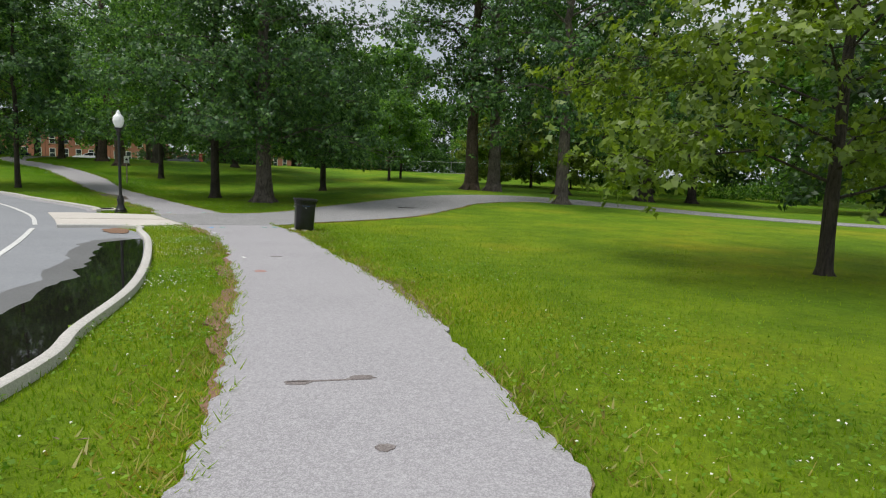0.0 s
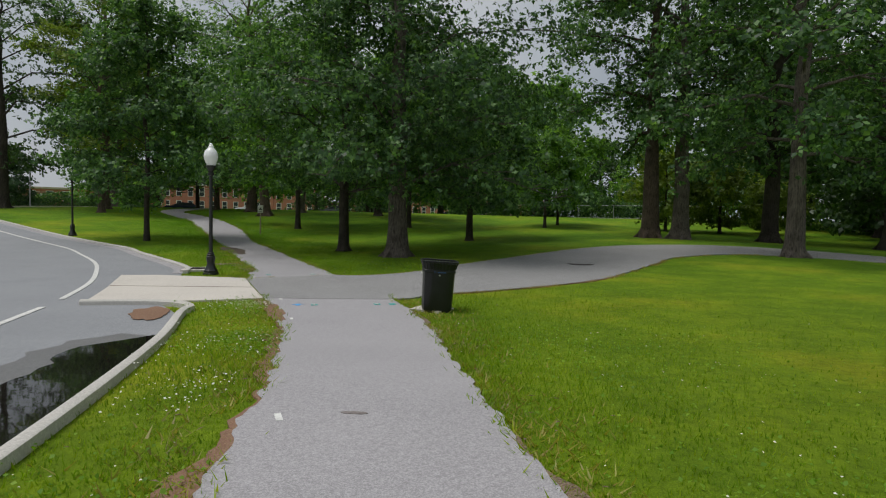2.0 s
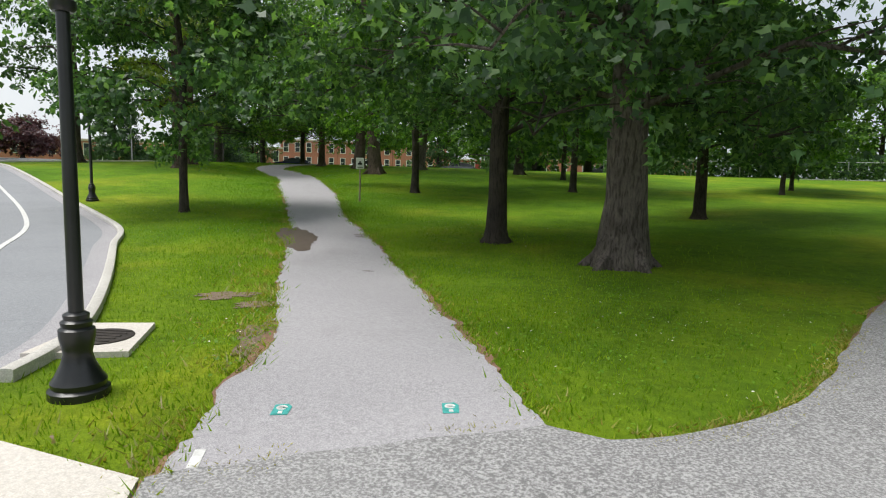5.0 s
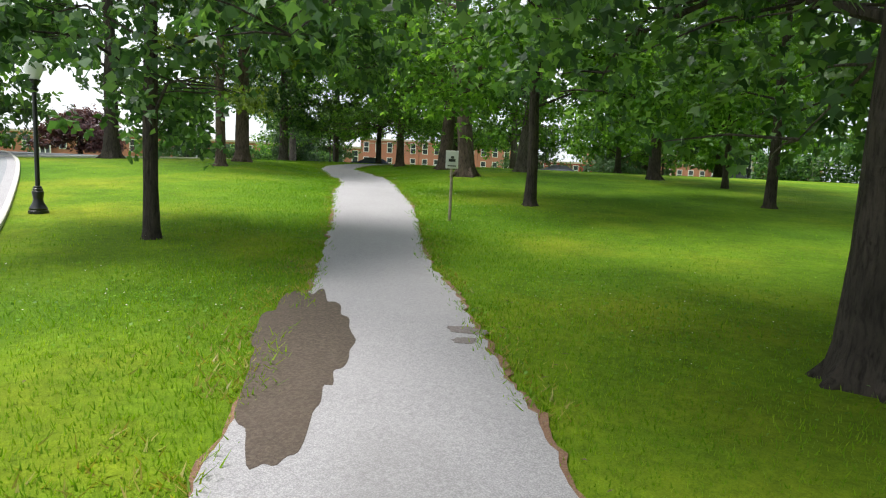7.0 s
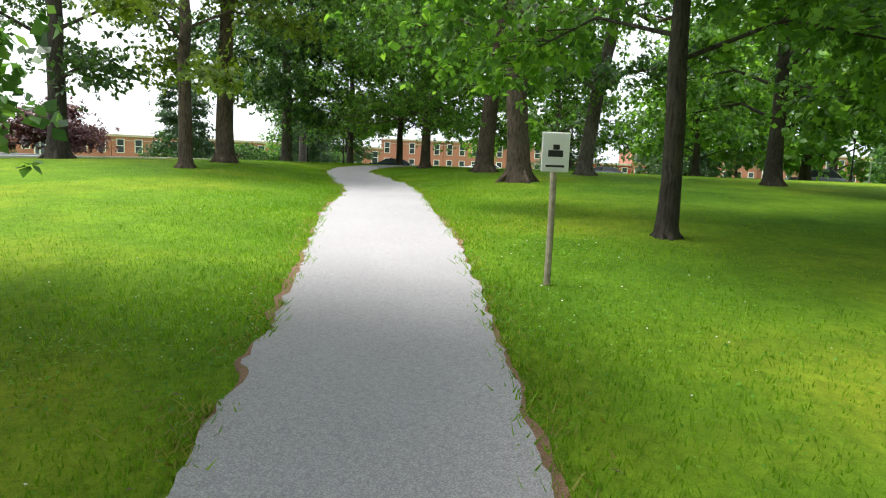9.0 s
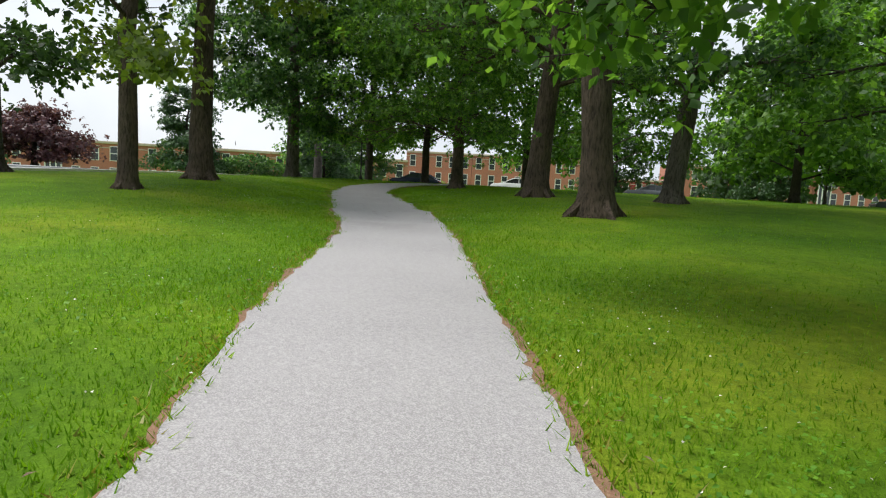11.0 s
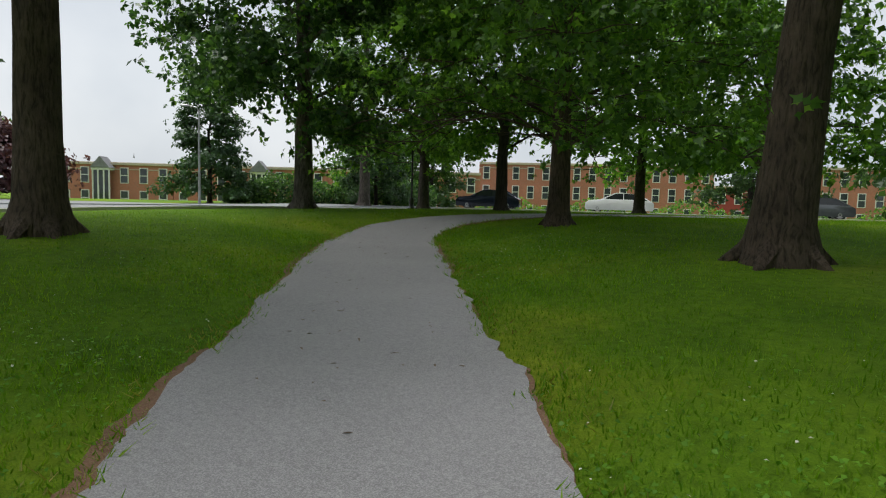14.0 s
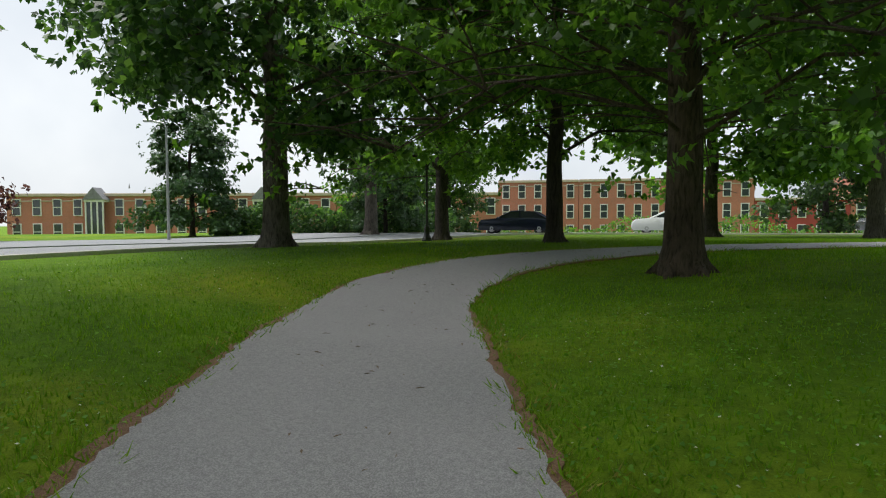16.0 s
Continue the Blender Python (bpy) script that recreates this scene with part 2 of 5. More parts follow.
def turf_build(nt, b):
    v = coords(nt)
    broad = ramp_of(nt, noise_of(nt, v, 0.35, 6, 0.62), [(0.32, (0.092, 0.195, 0.010)), (0.52, (0.15, 0.255, 0.012)), (0.70, (0.27, 0.31, 0.020))])
    patch = ramp_of(nt, noise_of(nt, v, 1.7, 5, 0.65), [(0.33, (0.72, 0.78, 0.7)), (0.66, (1.22, 1.18, 1.15))])
    c = mix_of(nt, 0.85, broad, patch, "MULTIPLY")
    tuft = ramp_of(nt, noise_of(nt, v, 16, 5, 0.7), [(0.3, (0.6, 0.65, 0.55)), (0.7, (1.3, 1.25, 1.2))])
    c = mix_of(nt, 0.8, c, tuft, "MULTIPLY")
    fine = noise_of(nt, v, 120, 3, 0.8)
    c = mix_of(nt, 0.7, c, ramp_of(nt, fine, [(0.3, (0.55, 0.6, 0.5)), (0.7, (1.35, 1.3, 1.2))]), "MULTIPLY")
    nt.links.new(lush_of(nt, c), b.inputs["Base Color"])
    b.inputs["Roughness"].default_value = 0.9
    b.inputs["Specular IOR Level"].default_value = 0.15
    bump_of(nt, b, mix_of(nt, 0.5, fine, tuft), 0.8, 0.03)


TURF = material("lawn_turf", turf_build)


def water_build(nt, b):
    b.inputs["Base Color"].default_value = (0.012, 0.011, 0.009, 1)
    b.inputs["Roughness"].default_value = 0.03
    bump_of(nt, b, noise_of(nt, coords(nt), 7, 2), 0.04, 0.01)


WATER = material("dark_standing_water", water_build)


# ---------------------------------------------------------------- mesh helpers
class Mesh:
    """Collects corners and faces of one mesh."""

    def __init__(self):
        self.v, self.f = [], []

    def add(self, verts, faces):
        n = len(self.v)
        self.v += [tuple(p) for p in verts]
        self.f += [tuple(i + n for i in f) for f in faces]
        return self

    def box(self, x0, y0, z0, x1, y1, z1, bevel=0.0, m=None):
        bm = bmesh.new()
        bmesh.ops.create_cube(bm, size=1)
        for p in bm.verts:
            p.co = ((x0 + x1) / 2 + p.co.x * (x1 - x0), (y0 + y1) / 2 + p.co.y * (y1 - y0), (z0 + z1) / 2 + p.co.z * (z1 - z0))
        if bevel:
            bmesh.ops.bevel(bm, geom=bm.edges[:], offset=bevel, segments=1, affect="EDGES")
        return self.take(bm, m)

    def take(self, bm, m=None):
        bm.verts.index_update()
        self.add([(m @ p.co if m else p.co) for p in bm.verts], [[p.index for p in f.verts] for f in bm.faces])
        bm.free()
        return self

    def lathe(self, rings, sides=20, centre=(0, 0, 0), square=0.0):
        """Rings of (radius, z) turned about z; square > 0 pushes the outline towards a square."""
        vs, fs = [], []
        for r, z in rings:
            for k in range(sides):
                a = 2 * math.pi * k / sides
                c, s = math.cos(a), math.sin(a)
                q = 1.0
                if square:
                    q = 1 / (abs(c) ** square + abs(s) ** square) ** (1 / square)
                vs.append((centre[0] + r * q * c, centre[1] + r * q * s, centre[2] + z))
        for i in range(len(rings) - 1):
            for k in range(sides):
                k2 = (k + 1) % sides
                fs.append((i * sides + k, i * sides + k2, (i + 1) * sides + k2, (i + 1) * sides + k))
        fs.append(tuple(reversed(range(sides))))
        fs.append(tuple(range((len(rings) - 1) * sides, len(rings) * sides)))
        return self.add(vs, fs)

    def tube(self, points, radii, sides=8, wobble=0.0, seed=0):
        rnd = random.Random(seed)
        pts = [Vector(p) for p in points]
        vs, fs = [], []
        for i, (p, r) in enumerate(zip(pts, radii)):
            d = (pts[min(i + 1, len(pts) - 1)] - pts[max(i - 1, 0)]).normalized()
            u = d.cross(Vector((0.31, 0.95, 0.05))).normalized()
            w = d.cross(u)
            for k in range(sides):
                a = 2 * math.pi * k / sides
                q = r * (1 + wobble * (rnd.random() - 0.5))
                vs.append(p + u * math.cos(a) * q + w * math.sin(a) * q)
        for i in range(len(pts) - 1):
            for k in range(sides):
                k2 = (k + 1) % sides
                fs.append((i * sides + k, i * sides + k2, (i + 1) * sides + k2, (i + 1) * sides + k))
        fs.append(tuple(range((len(pts) - 1) * sides, len(pts) * sides)))
        fs.append(tuple(reversed(range(sides))))
        return self.add(vs, fs)

    def mesh(self, name, mat, smooth=False):
        me = bpy.data.meshes.new(name)
        me.from_pydata(self.v, [], self.f)
        me.materials.append(mat)
        me.validate()
        if smooth:
            me.polygons.foreach_set("use_smooth", [True] * len(me.polygons))
            me.set_sharp_from_angle(angle=radians(40))
        me.update()
        return me


def part(name, built, mat, parent=None, label="", smooth=False):
    ob = new(name, built.mesh(name, mat, smooth))
    if parent is not None:
        ob.parent = parent
    if label:
        tagged(ob, label)
    return ob


def structure(name, built, mat, label, category, smooth=False):
    return tagged(part(name, built, mat, None, "", smooth), label, category, kind="structure")


def thing(name, m, label, category, group=""):
    ob = new(name)
    ob.empty_display_size = 0.1
    ob.matrix_world = m
    return tagged(ob, label, category, group)


def quads(name, verts, counts, mat):
    """A mesh of loose quads or triangles from an array of corners."""
    me = bpy.data.meshes.new(name)
    n = len(verts) // counts
    me.vertices.add(len(verts))
    me.vertices.foreach_set("co", np.asarray(verts, np.float32).ravel())
    me.loops.add(n * counts)
    me.loops.foreach_set("vertex_index", np.arange(n * counts, dtype=np.int32))
    me.polygons.add(n)
    me.polygons.foreach_set("loop_start", np.arange(0, n * counts, counts, dtype=np.int32))
    me.materials.append(mat)
    me.update(calc_edges=True)
    return me


# ---------------------------------------------------------------- lie of the land
SLOPE = [(-60, 0), (8, 0), (13, 0.02), (17.5, 0.08), (21.7, 0.20), (23.6, 0.34), (25.5, 0.52), (28, 0.74), (31, 1.0),
         (34, 1.22), (38, 1.42), (42, 1.5), (45, 1.45), (50, 1.37), (58, 1.3), (64, 0.5), (70, -0.1), (400, -0.6)]
SX, SZ = np.array([p[0] for p in SLOPE]), np.array([p[1] for p in SLOPE])
# the hill path lies in a shallow cutting
WAY = np.array([(-12.4, 21.5), (-13.2, 22.6), (-14.1, 23.8), (-15.0, 24.9), (-15.9, 25.95), (-16.9, 27.1), (-17.9, 28.2), (-19.0, 29.3), (-19.9, 30.4), (-20.7, 31.5)])


# the hill's own plan is turned a little against the junction's
HILL_TURN = radians(4.4)


def hill(x, y):
    """A place of the hill's plan in the world."""
    a, b = x + 8.0, y - 15.05
    return -7.695 + a * math.cos(HILL_TURN) - b * math.sin(HILL_TURN), 15.42 + a * math.sin(HILL_TURN) + b * math.cos(HILL_TURN)


def ramp_up(v):
    v = np.clip(v, 0, 1)
    return v * v * (3 - 2 * v)


def ground(x, y):
    """Height of the land: level at the junction, a hill to the north-west with a crest, a swell to the north."""
    x, y = np.asarray(x, float), np.asarray(y, float)
    a, b = x + 7.695, y - 15.42
    w = ramp_up((-0.45 * x + 0.9 * y - 12) / 5) * ramp_up((-1.0 - x) / 5)
    x = x + w * (-8.0 + a * math.cos(HILL_TURN) + b * math.sin(HILL_TURN) - x)
    y = y + w * (15.05 - a * math.sin(HILL_TURN) + b * math.cos(HILL_TURN) - y)
    s = -0.45 * x + 0.9 * y
    z = sum(np.interp(s + o, SX, SZ) for o in (-1.6, -0.8, 0, 0.8, 1.6)) / 5
    z = z + 0.33 * np.exp(-((x - 2) ** 2 + (y - 23) ** 2) / 50)
    d = np.min((x[..., None] - WAY[:, 0]) ** 2 + (y[..., None] - WAY[:, 1]) ** 2, -1)
    q = np.clip((s - 25) / 9, 0, 1)
    z = z - 0.13 * np.clip((-23.5 - x) / 4, 0, 1) * np.clip((42 - y) / 6, 0, 1)
    return z - 0.27 * q * q * (3 - 2 * q) * np.exp(-d / 4.0)


def gz(x, y):
    return float(ground(x, y))


def spline(pts, step=0.12):
    """A smooth line through points, resampled evenly."""
    p = np.array([pts[0], *pts, pts[-1]], float)
    p[0], p[-1] = 2 * p[1] - p[2], 2 * p[-2] - p[-3]
    out = []
    for i in range(1, len(p) - 2):
        for t in np.linspace(0, 1, 12, endpoint=False):
            a, b, c, d = p[i - 1], p[i], p[i + 1], p[i + 2]
            out.append(0.5 * (2 * b + (c - a) * t + (2 * a - 5 * b + 4 * c - d) * t * t + (3 * b - a - 3 * c + d) * t ** 3))
    out = np.array(out + [p[-2]])
    s = np.concatenate([[0], np.cumsum(np.linalg.norm(np.diff(out, axis=0), axis=1))])
    q = np.linspace(0, s[-1], max(2, int(s[-1] / step)))
    return np.stack([np.interp(q, s, out[:, k]) for k in range(out.shape[1])], 1)


def ragged(line, amount, seed, scale=2.5):
    """Moves a line's points sideways by noise, as worn edges do."""
    d = np.gradient(line, axis=0)
    n = np.stack([-d[:, 1], d[:, 0]], 1) / np.linalg.norm(d, axis=1)[:, None]
    off = [0.8 * noise.noise((p[0] * scale, p[1] * scale, seed)) + 0.8 * noise.noise((p[0] * scale * 4, p[1] * scale * 4, seed + 9)) + 0.5 * noise.noise((p[0] * scale * 11, p[1] * scale * 11, seed + 5)) for p in line]
    return line + n * (np.array(off) * amount)[:, None]


def resample(line, n):
    s = np.concatenate([[0], np.cumsum(np.linalg.norm(np.diff(line, axis=0), axis=1))])
    q = np.linspace(0, s[-1], n)
    return np.stack([np.interp(q, s, line[:, k]) for k in range(2)], 1)


def ribbon(left, right, lift, across=6, crown=0.0, thick=0.03):
    """A draped sheet between two lines, with thickness at its edges."""
    n = max(len(left), len(right))
    left, right = resample(left, n), resample(right, n)
    m = Mesh()
    k = across + 1
    for a, b in zip(left, right):
        for j in range(k):
            w = j / across
            x, y = a * (1 - w) + b * w
            m.v.append((x, y, gz(x, y) + lift + crown * (1 - (2 * w - 1) ** 2)))
    for i in range(n - 1):
        for j in range(across):
            m.f.append((i * k + j, i * k + j + 1, (i + 1) * k + j + 1, (i + 1) * k + j))
    base = len(m.v)
    for i in range(n):
        for j in (0, across):
            x, y, z = m.v[i * k + j]
            m.v.append((x, y, z - thick))
    for i in range(n - 1):
        m.f.append((i * k, (i + 1) * k, base + 2 * i + 2, base + 2 * i))
        m.f.append((i * k + across, base + 2 * i + 1, base + 2 * i + 3, (i + 1) * k + across))
    return m


def sheet(outline, lift, thick=0.03):
    """A draped flat piece with a given outline (fan round its middle, in rings)."""
    o = np.array(outline, float)
    c = o.mean(0)
    m = Mesh()
    rings = 5
    n = len(o)
    for r in range(rings, 0, -1):
        for p in o:
            x, y = c + (p - c) * r / rings
            m.v.append((x, y, gz(x, y) + lift))
    m.v.append((c[0], c[1], gz(*c) + lift))
    for r in range(rings - 1):
        for i in range(n):
            j = (i + 1) % n
            m.f.append((r * n + i, r * n + j, (r + 1) * n + j, (r + 1) * n + i))
    for i in range(n):
        m.f.append(((rings - 1) * n + i, (rings - 1) * n + (i + 1) % n, rings * n))
    base = len(m.v)
    for i in range(n):
        x, y, z = m.v[i]
        m.v.append((x, y, z - thick))
    for i in range(n):
        j = (i + 1) % n
        m.f.append((i, base + i, base + j, j))
    return m


def blob(cx, cy, rx, ry, turn, seed, n=28, rough=0.35):
    out = []
    for k in range(n):
        a = 2 * math.pi * k / n
        q = 1 + rough * noise.noise((math.cos(a) * 1.6, math.sin(a) * 1.6, seed)) + rough * 0.6 * noise.noise((math.cos(a) * 5, math.sin(a) * 5, seed + 3))
        u, v = rx * q * math.cos(a), ry * q * math.sin(a)
        out.append((cx + u * math.cos(turn) - v * math.sin(turn), cy + u * math.sin(turn) + v * math.cos(turn)))
    return out


# ---------------------------------------------------------------- ground, paths, road
axis_x = np.concatenate([np.linspace(-400, -62, 12), np.arange(-60, 24, 0.45), np.linspace(26, 400, 14)])
axis_y = np.concatenate([np.linspace(-300, -12, 10), np.arange(-10, 62, 0.45), np.linspace(64, 500, 14)])
gm = Mesh()
for yy in axis_y:
    zs = ground(axis_x, np.full_like(axis_x, yy))
    gm.v += [(float(xx), float(yy), float(z)) for xx, z in zip(axis_x, zs)]
nx = len(axis_x)
gm.f = [(j * nx + i, j * nx + i + 1, (j + 1) * nx + i + 1, (j + 1) * nx + i) for j in range(len(axis_y) - 1) for i in range(nx - 1)]
structure("ground", gm, TURF, "green mown park lawn with clover and worn patches", "lawn", True)

# main footpath to the junction, then up the hill
LOW_L = [(-0.7, -6), (-0.62, -2), (-0.70, 1.0), (-0.78, 1.86), (-0.92, 2.45), (-1.30, 3.7), (-1.68, 4.85), (-2.50, 6.9), (-3.15, 8.2), (-3.75, 9.2), (-4.18, 9.69), (-4.35, 9.95)]
LOW_R = [(0.5, -6), (0.55, -2), (0.48, 1.0), (0.41, 1.91), (0.27, 2.51), (-0.12, 4.0), (-0.75, 5.64), (-1.45, 7.3), (-2.0, 8.55), (-2.40, 9.35), (-2.83, 10.13), (-3.0, 10.4)]
UP_L = [(-5.25, 11.1), (-5.5, 11.5), (-5.86, 12.14), (-6.2, 12.83), (-7.25, 14.1)] + [hill(*p) for p in (
        (-9.85, 17), (-10.9, 18.42), (-12, 19.95), (-13.12, 21.35), (-13.82, 22.22), (-14.5, 23.1), (-15.3, 24.26), (-16.2, 25.5), (-16.98, 26.36), (-17.85, 27.15), (-18.58, 27.92), (-19.5, 28.85), (-20.55, 29.95), (-21.3, 30.88), (-21.92, 31.85), (-22.05, 32.9), (-21.75, 33.98), (-20.9, 35.4), (-19.8, 37.2), (-18, 40), (-15, 44))]
UP_R = [(-4.3, 12), (-4.58, 12.42), (-4.9, 12.85), (-5.25, 13.3), (-6.5, 14.9)] + [hill(*p) for p in (
        (-8.92, 17.43), (-9.93, 18.72), (-10.95, 20.3), (-11.84, 21.64), (-12.65, 22.75), (-13.35, 23.68), (-14.45, 25.2), (-15.45, 26.52), (-16.5, 27.8), (-17.62, 28.9), (-18.6, 29.85), (-20.05, 31.32), (-20.8, 32.2), (-21.03, 32.95), (-20.9, 33.7), (-20.25, 34.8), (-19.1, 36.4), (-17.2, 39.1), (-14.2, 43))]
low_l, low_r = ragged(spline(LOW_L, 0.05), 0.05, 1, 3.5), ragged(spline(LOW_R, 0.05), 0.05, 2, 3.5)
up_l, up_r = ragged(spline(UP_L, 0.05), 0.045, 3, 3.5), ragged(spline(UP_R, 0.05), 0.045, 4, 3.5)
structure("footpath_1", ribbon(low_l, low_r, 0.014), PATH_GREY, "worn pale grey asphalt footpath with crumbling edges", "path", True)
structure("footpath_2", ribbon(up_l, up_r, 0.014), PATH_GREY, "pale grey asphalt footpath climbing the lawn", "path", True)

# branch path over the swell, and the crossing between
BR_LOW = [(-4.18, 9.69), (-2.83, 10.13), (-2.55, 10.65), (-1.96, 11.31), (-0.7, 13.0), (0.35, 15.7), (1.15, 17.6), (3.0, 18.8), (6.0, 18.1), (9.0, 16.4), (13.0, 14.6), (20.0, 12.5)]
BR_UP = [(-5.50, 11.45), (-4.62, 12.3), (-4.28, 12.38), (-3.98, 12.62), (-3.55, 13.35), (-2.75, 15.9), (-0.9, 19.3), (1.2, 20.8), (3.8, 21.1), (6.8, 19.9), (9.8, 18.0), (13.6, 16.0), (20.5, 14.0)]
structure("footpath_3", ribbon(ragged(spline(BR_LOW), 0.04, 5), ragged(spline(BR_UP), 0.04, 6), 0.0175), JUNCTION, "darker grey coarse asphalt crossing and branch path", "path", True)

# park road
KERB_R = [(-2.6, -14), (-1.9, -6), (-1.62, 0), (-1.72, 2.27), (-1.95, 3.1), (-2.26, 4.24), (-2.79, 5.55), (-3.64, 7.31), (-4.30, 8.42)]
KERB_RET = [(-4.30, 8.42), (-4.42, 8.72), (-4.66, 8.88), (-5.0, 8.86), (-5.55, 8.62)]
FAR_KERB = [(-6.75, 11.72), (-6.95, 12.05), (-7.4, 12.54), (-8.5, 13.45), (-10.0, 14.6), (-11.8, 15.95), (-16.2, 18.05), (-23.9, 21.3), (-33, 24.6), (-44, 28)]
ROAD_R = KERB_R + [(-5.3, 9.4), (-6.75, 11.72)] + FAR_KERB[1:]
ROAD_L = [(-7.6, -14), (-6.9, -6), (-6.6, 0), (-6.9, 2.3), (-7.1, 3.4), (-7.5, 4.8), (-8.1, 6.4), (-9.0, 8.0), (-9.9, 9.2), (-11, 10.4), (-12.0, 11.3), (-12.6, 11.8), (-13.4, 12.3), (-14.6, 13.0), (-16.0, 13.8), (-17.8, 14.6), (-21, 16.0), (-27.5, 18.2), (-36, 21.2), (-46, 24)]
structure("road_1", ribbon(spline(ROAD_R, 0.25), spline(ROAD_L, 0.25), 0.006, 10), ROAD, "smooth grey asphalt park road curving uphill", "road", True)


def kerb(line, width=0.072, height=0.06, side=1):
    l = spline(line, 0.09)
    d = np.gradient(l, axis=0)
    n = np.stack([-d[:, 1], d[:, 0]], 1) / np.linalg.norm(d, axis=1)[:, None] * side
    m = Mesh()
    prof = [(0, -0.03), (0, height * 0.75), (0.015, height), (width - 0.01, height), (width, height * 0.9), (width, -0.03)]
    for p, q in zip(l, n):
        z = gz(*p)
        for o, h in prof:
            m.v.append((p[0] + q[0] * o, p[1] + q[1] * o, z + h))
    k = len(prof)
    for i in range(len(l) - 1):
        for j in range(k - 1):
            m.f.append((i * k + j, i * k + j + 1, (i + 1) * k + j + 1, (i + 1) * k + j))
    m.f.append(tuple(range(k)))
    m.f.append(tuple(reversed(range((len(l) - 1) * k, len(l) * k))))
    return m


structure("kerb_1", kerb(KERB_R + KERB_RET[1:], side=-1), KERB, "pale weathered concrete kerb beside the road", "kerb", True)
structure("kerb_2", kerb(FAR_KERB, side=-1), KERB, "pale concrete kerb along the lawn", "kerb", True)


def gutter(line, width=0.17):
    """A flat concrete pan between kerb and road."""
    l = spline(line, 0.12)
    d = np.gradient(l, axis=0)
    n = np.stack([-d[:, 1], d[:, 0]], 1) / np.linalg.norm(d, axis=1)[:, None]
    return ribbon(l + n * width, l + n * 0.004, 0.0105, 2, 0, 0.006)


structure("gutter_1", gutter(FAR_KERB), PATH_GREY, "grey worn concrete gutter beside the kerb", "gutter", True)


def strip(line, width, lift):
    l = spline(line, 0.2)
    d = np.gradient(l, axis=0)
    n = np.stack([-d[:, 1], d[:, 0]], 1) / np.linalg.norm(d, axis=1)[:, None]
    return ribbon(l + n * width / 2, l - n * width / 2, lift, 2, 0, 0.004)


structure("road_marking_1", strip([(-2.9, 2.2), (-3.6, 4.3), (-4.73, 6.58), (-5.75, 8.4)], 0.06, 0.012), WHITE_LINE, "worn white edge line on the road", "road marking")
structure("road_marking_2", strip([(-6.05, 8.9), (-6.9, 10.1), (-7.75, 11.1), (-9.2, 12.6), (-10.9, 14.0), (-13, 15.5), (-17.2, 17.6), (-24.5, 20.6), (-40, 25.8)], 0.06, 0.012), WHITE_LINE, "worn white edge line on the road", "road marking")
structure("road_marking_3", strip([(-4.9, 2.0), (-5.6, 4.6), (-7.2, 7.9), (-9.5, 10.8), (-12.5, 13.3), (-17.2, 16.1), (-26, 19.6)], 0.05, 0.012), YELLOW_LINE, "faded yellow centre line on the road", "road marking")
APRON = [(-4.17, 9.66), (-4.62, 9.3), (-5.12, 9.0), (-5.6, 8.72), (-6.3, 9.75), (-7.3, 11.1), (-6.85, 11.32), (-6.2, 11.38), (-5.5, 11.43), (-4.9, 10.62)]
structure("apron", sheet(APRON, 0.02), CONCRETE, "cream concrete driveway apron with a hairline joint", "pavement")
joint = strip([(-4.82, 10.5), (-5.6, 10.25), (-6.45, 9.98)], 0.008, 0.0235)
structure("apron_joint", joint, DIRT, "dark joint across the concrete apron", "joint")
PUDDLE_OUT = [(-2.05, 0.2), (-2.15, 1.2), (-2.35, 2.6), (-2.65, 3.7), (-3.0, 4.75), (-3.35, 5.7), (-3.85, 6.65), (-3.98, 7.2), (-3.85, 7.6)]
PUDDLE_IN = [(-1.66, 0.2), (-1.69, 1.2), (-1.80, 2.5), (-2.08, 3.5), (-2.42, 4.6), (-2.83, 5.6), (-3.3, 6.6), (-3.6, 7.2), (-3.78, 7.58)]
structure("puddle_edge", ribbon(ragged(spline([(x - 0.14 - 0.02 * i, y) for i, (x, y) in enumerate(PUDDLE_OUT)]), 0.12, 21), spline(PUDDLE_IN), 0.009, 3, 0, 0.003), WET_ASPHALT, "damp dark asphalt round the puddle", "wet asphalt")
structure("puddle", ribbon(ragged(spline(PUDDLE_OUT), 0.1, 22), spline(PUDDLE_IN), 0.013, 3, 0, 0.003), WATER, "still dark puddle along the kerb", "water")
structure("pine_litter", sheet(blob(-4.6, 8.45, 0.16, 0.36, 0.6, 3, 90, 0.28), 0.016, 0.004), LITTER, "reddish brown leaf litter in the gutter", "litter")

# bare earth along the worn path edges
def worn_edge(line, seed, side, width=0.16, floor=-0.12):
    d = np.gradient(line, axis=0)
    n = np.stack([-d[:, 1], d[:, 0]], 1) / np.linalg.norm(d, axis=1)[:, None] * side
    w = np.array([noise.noise((p[0] * 0.9, p[1] * 0.9, seed)) * 1.3 + 0.5 * noise.noise((p[0] * 4, p[1] * 4, seed)) for p in line])
    w = np.clip(w - floor, 0.0, 0.8) * width
    return ribbon(line - n * 0.06, line + n * w[:, None], 0.0115, 2, 0.0, 0.02)


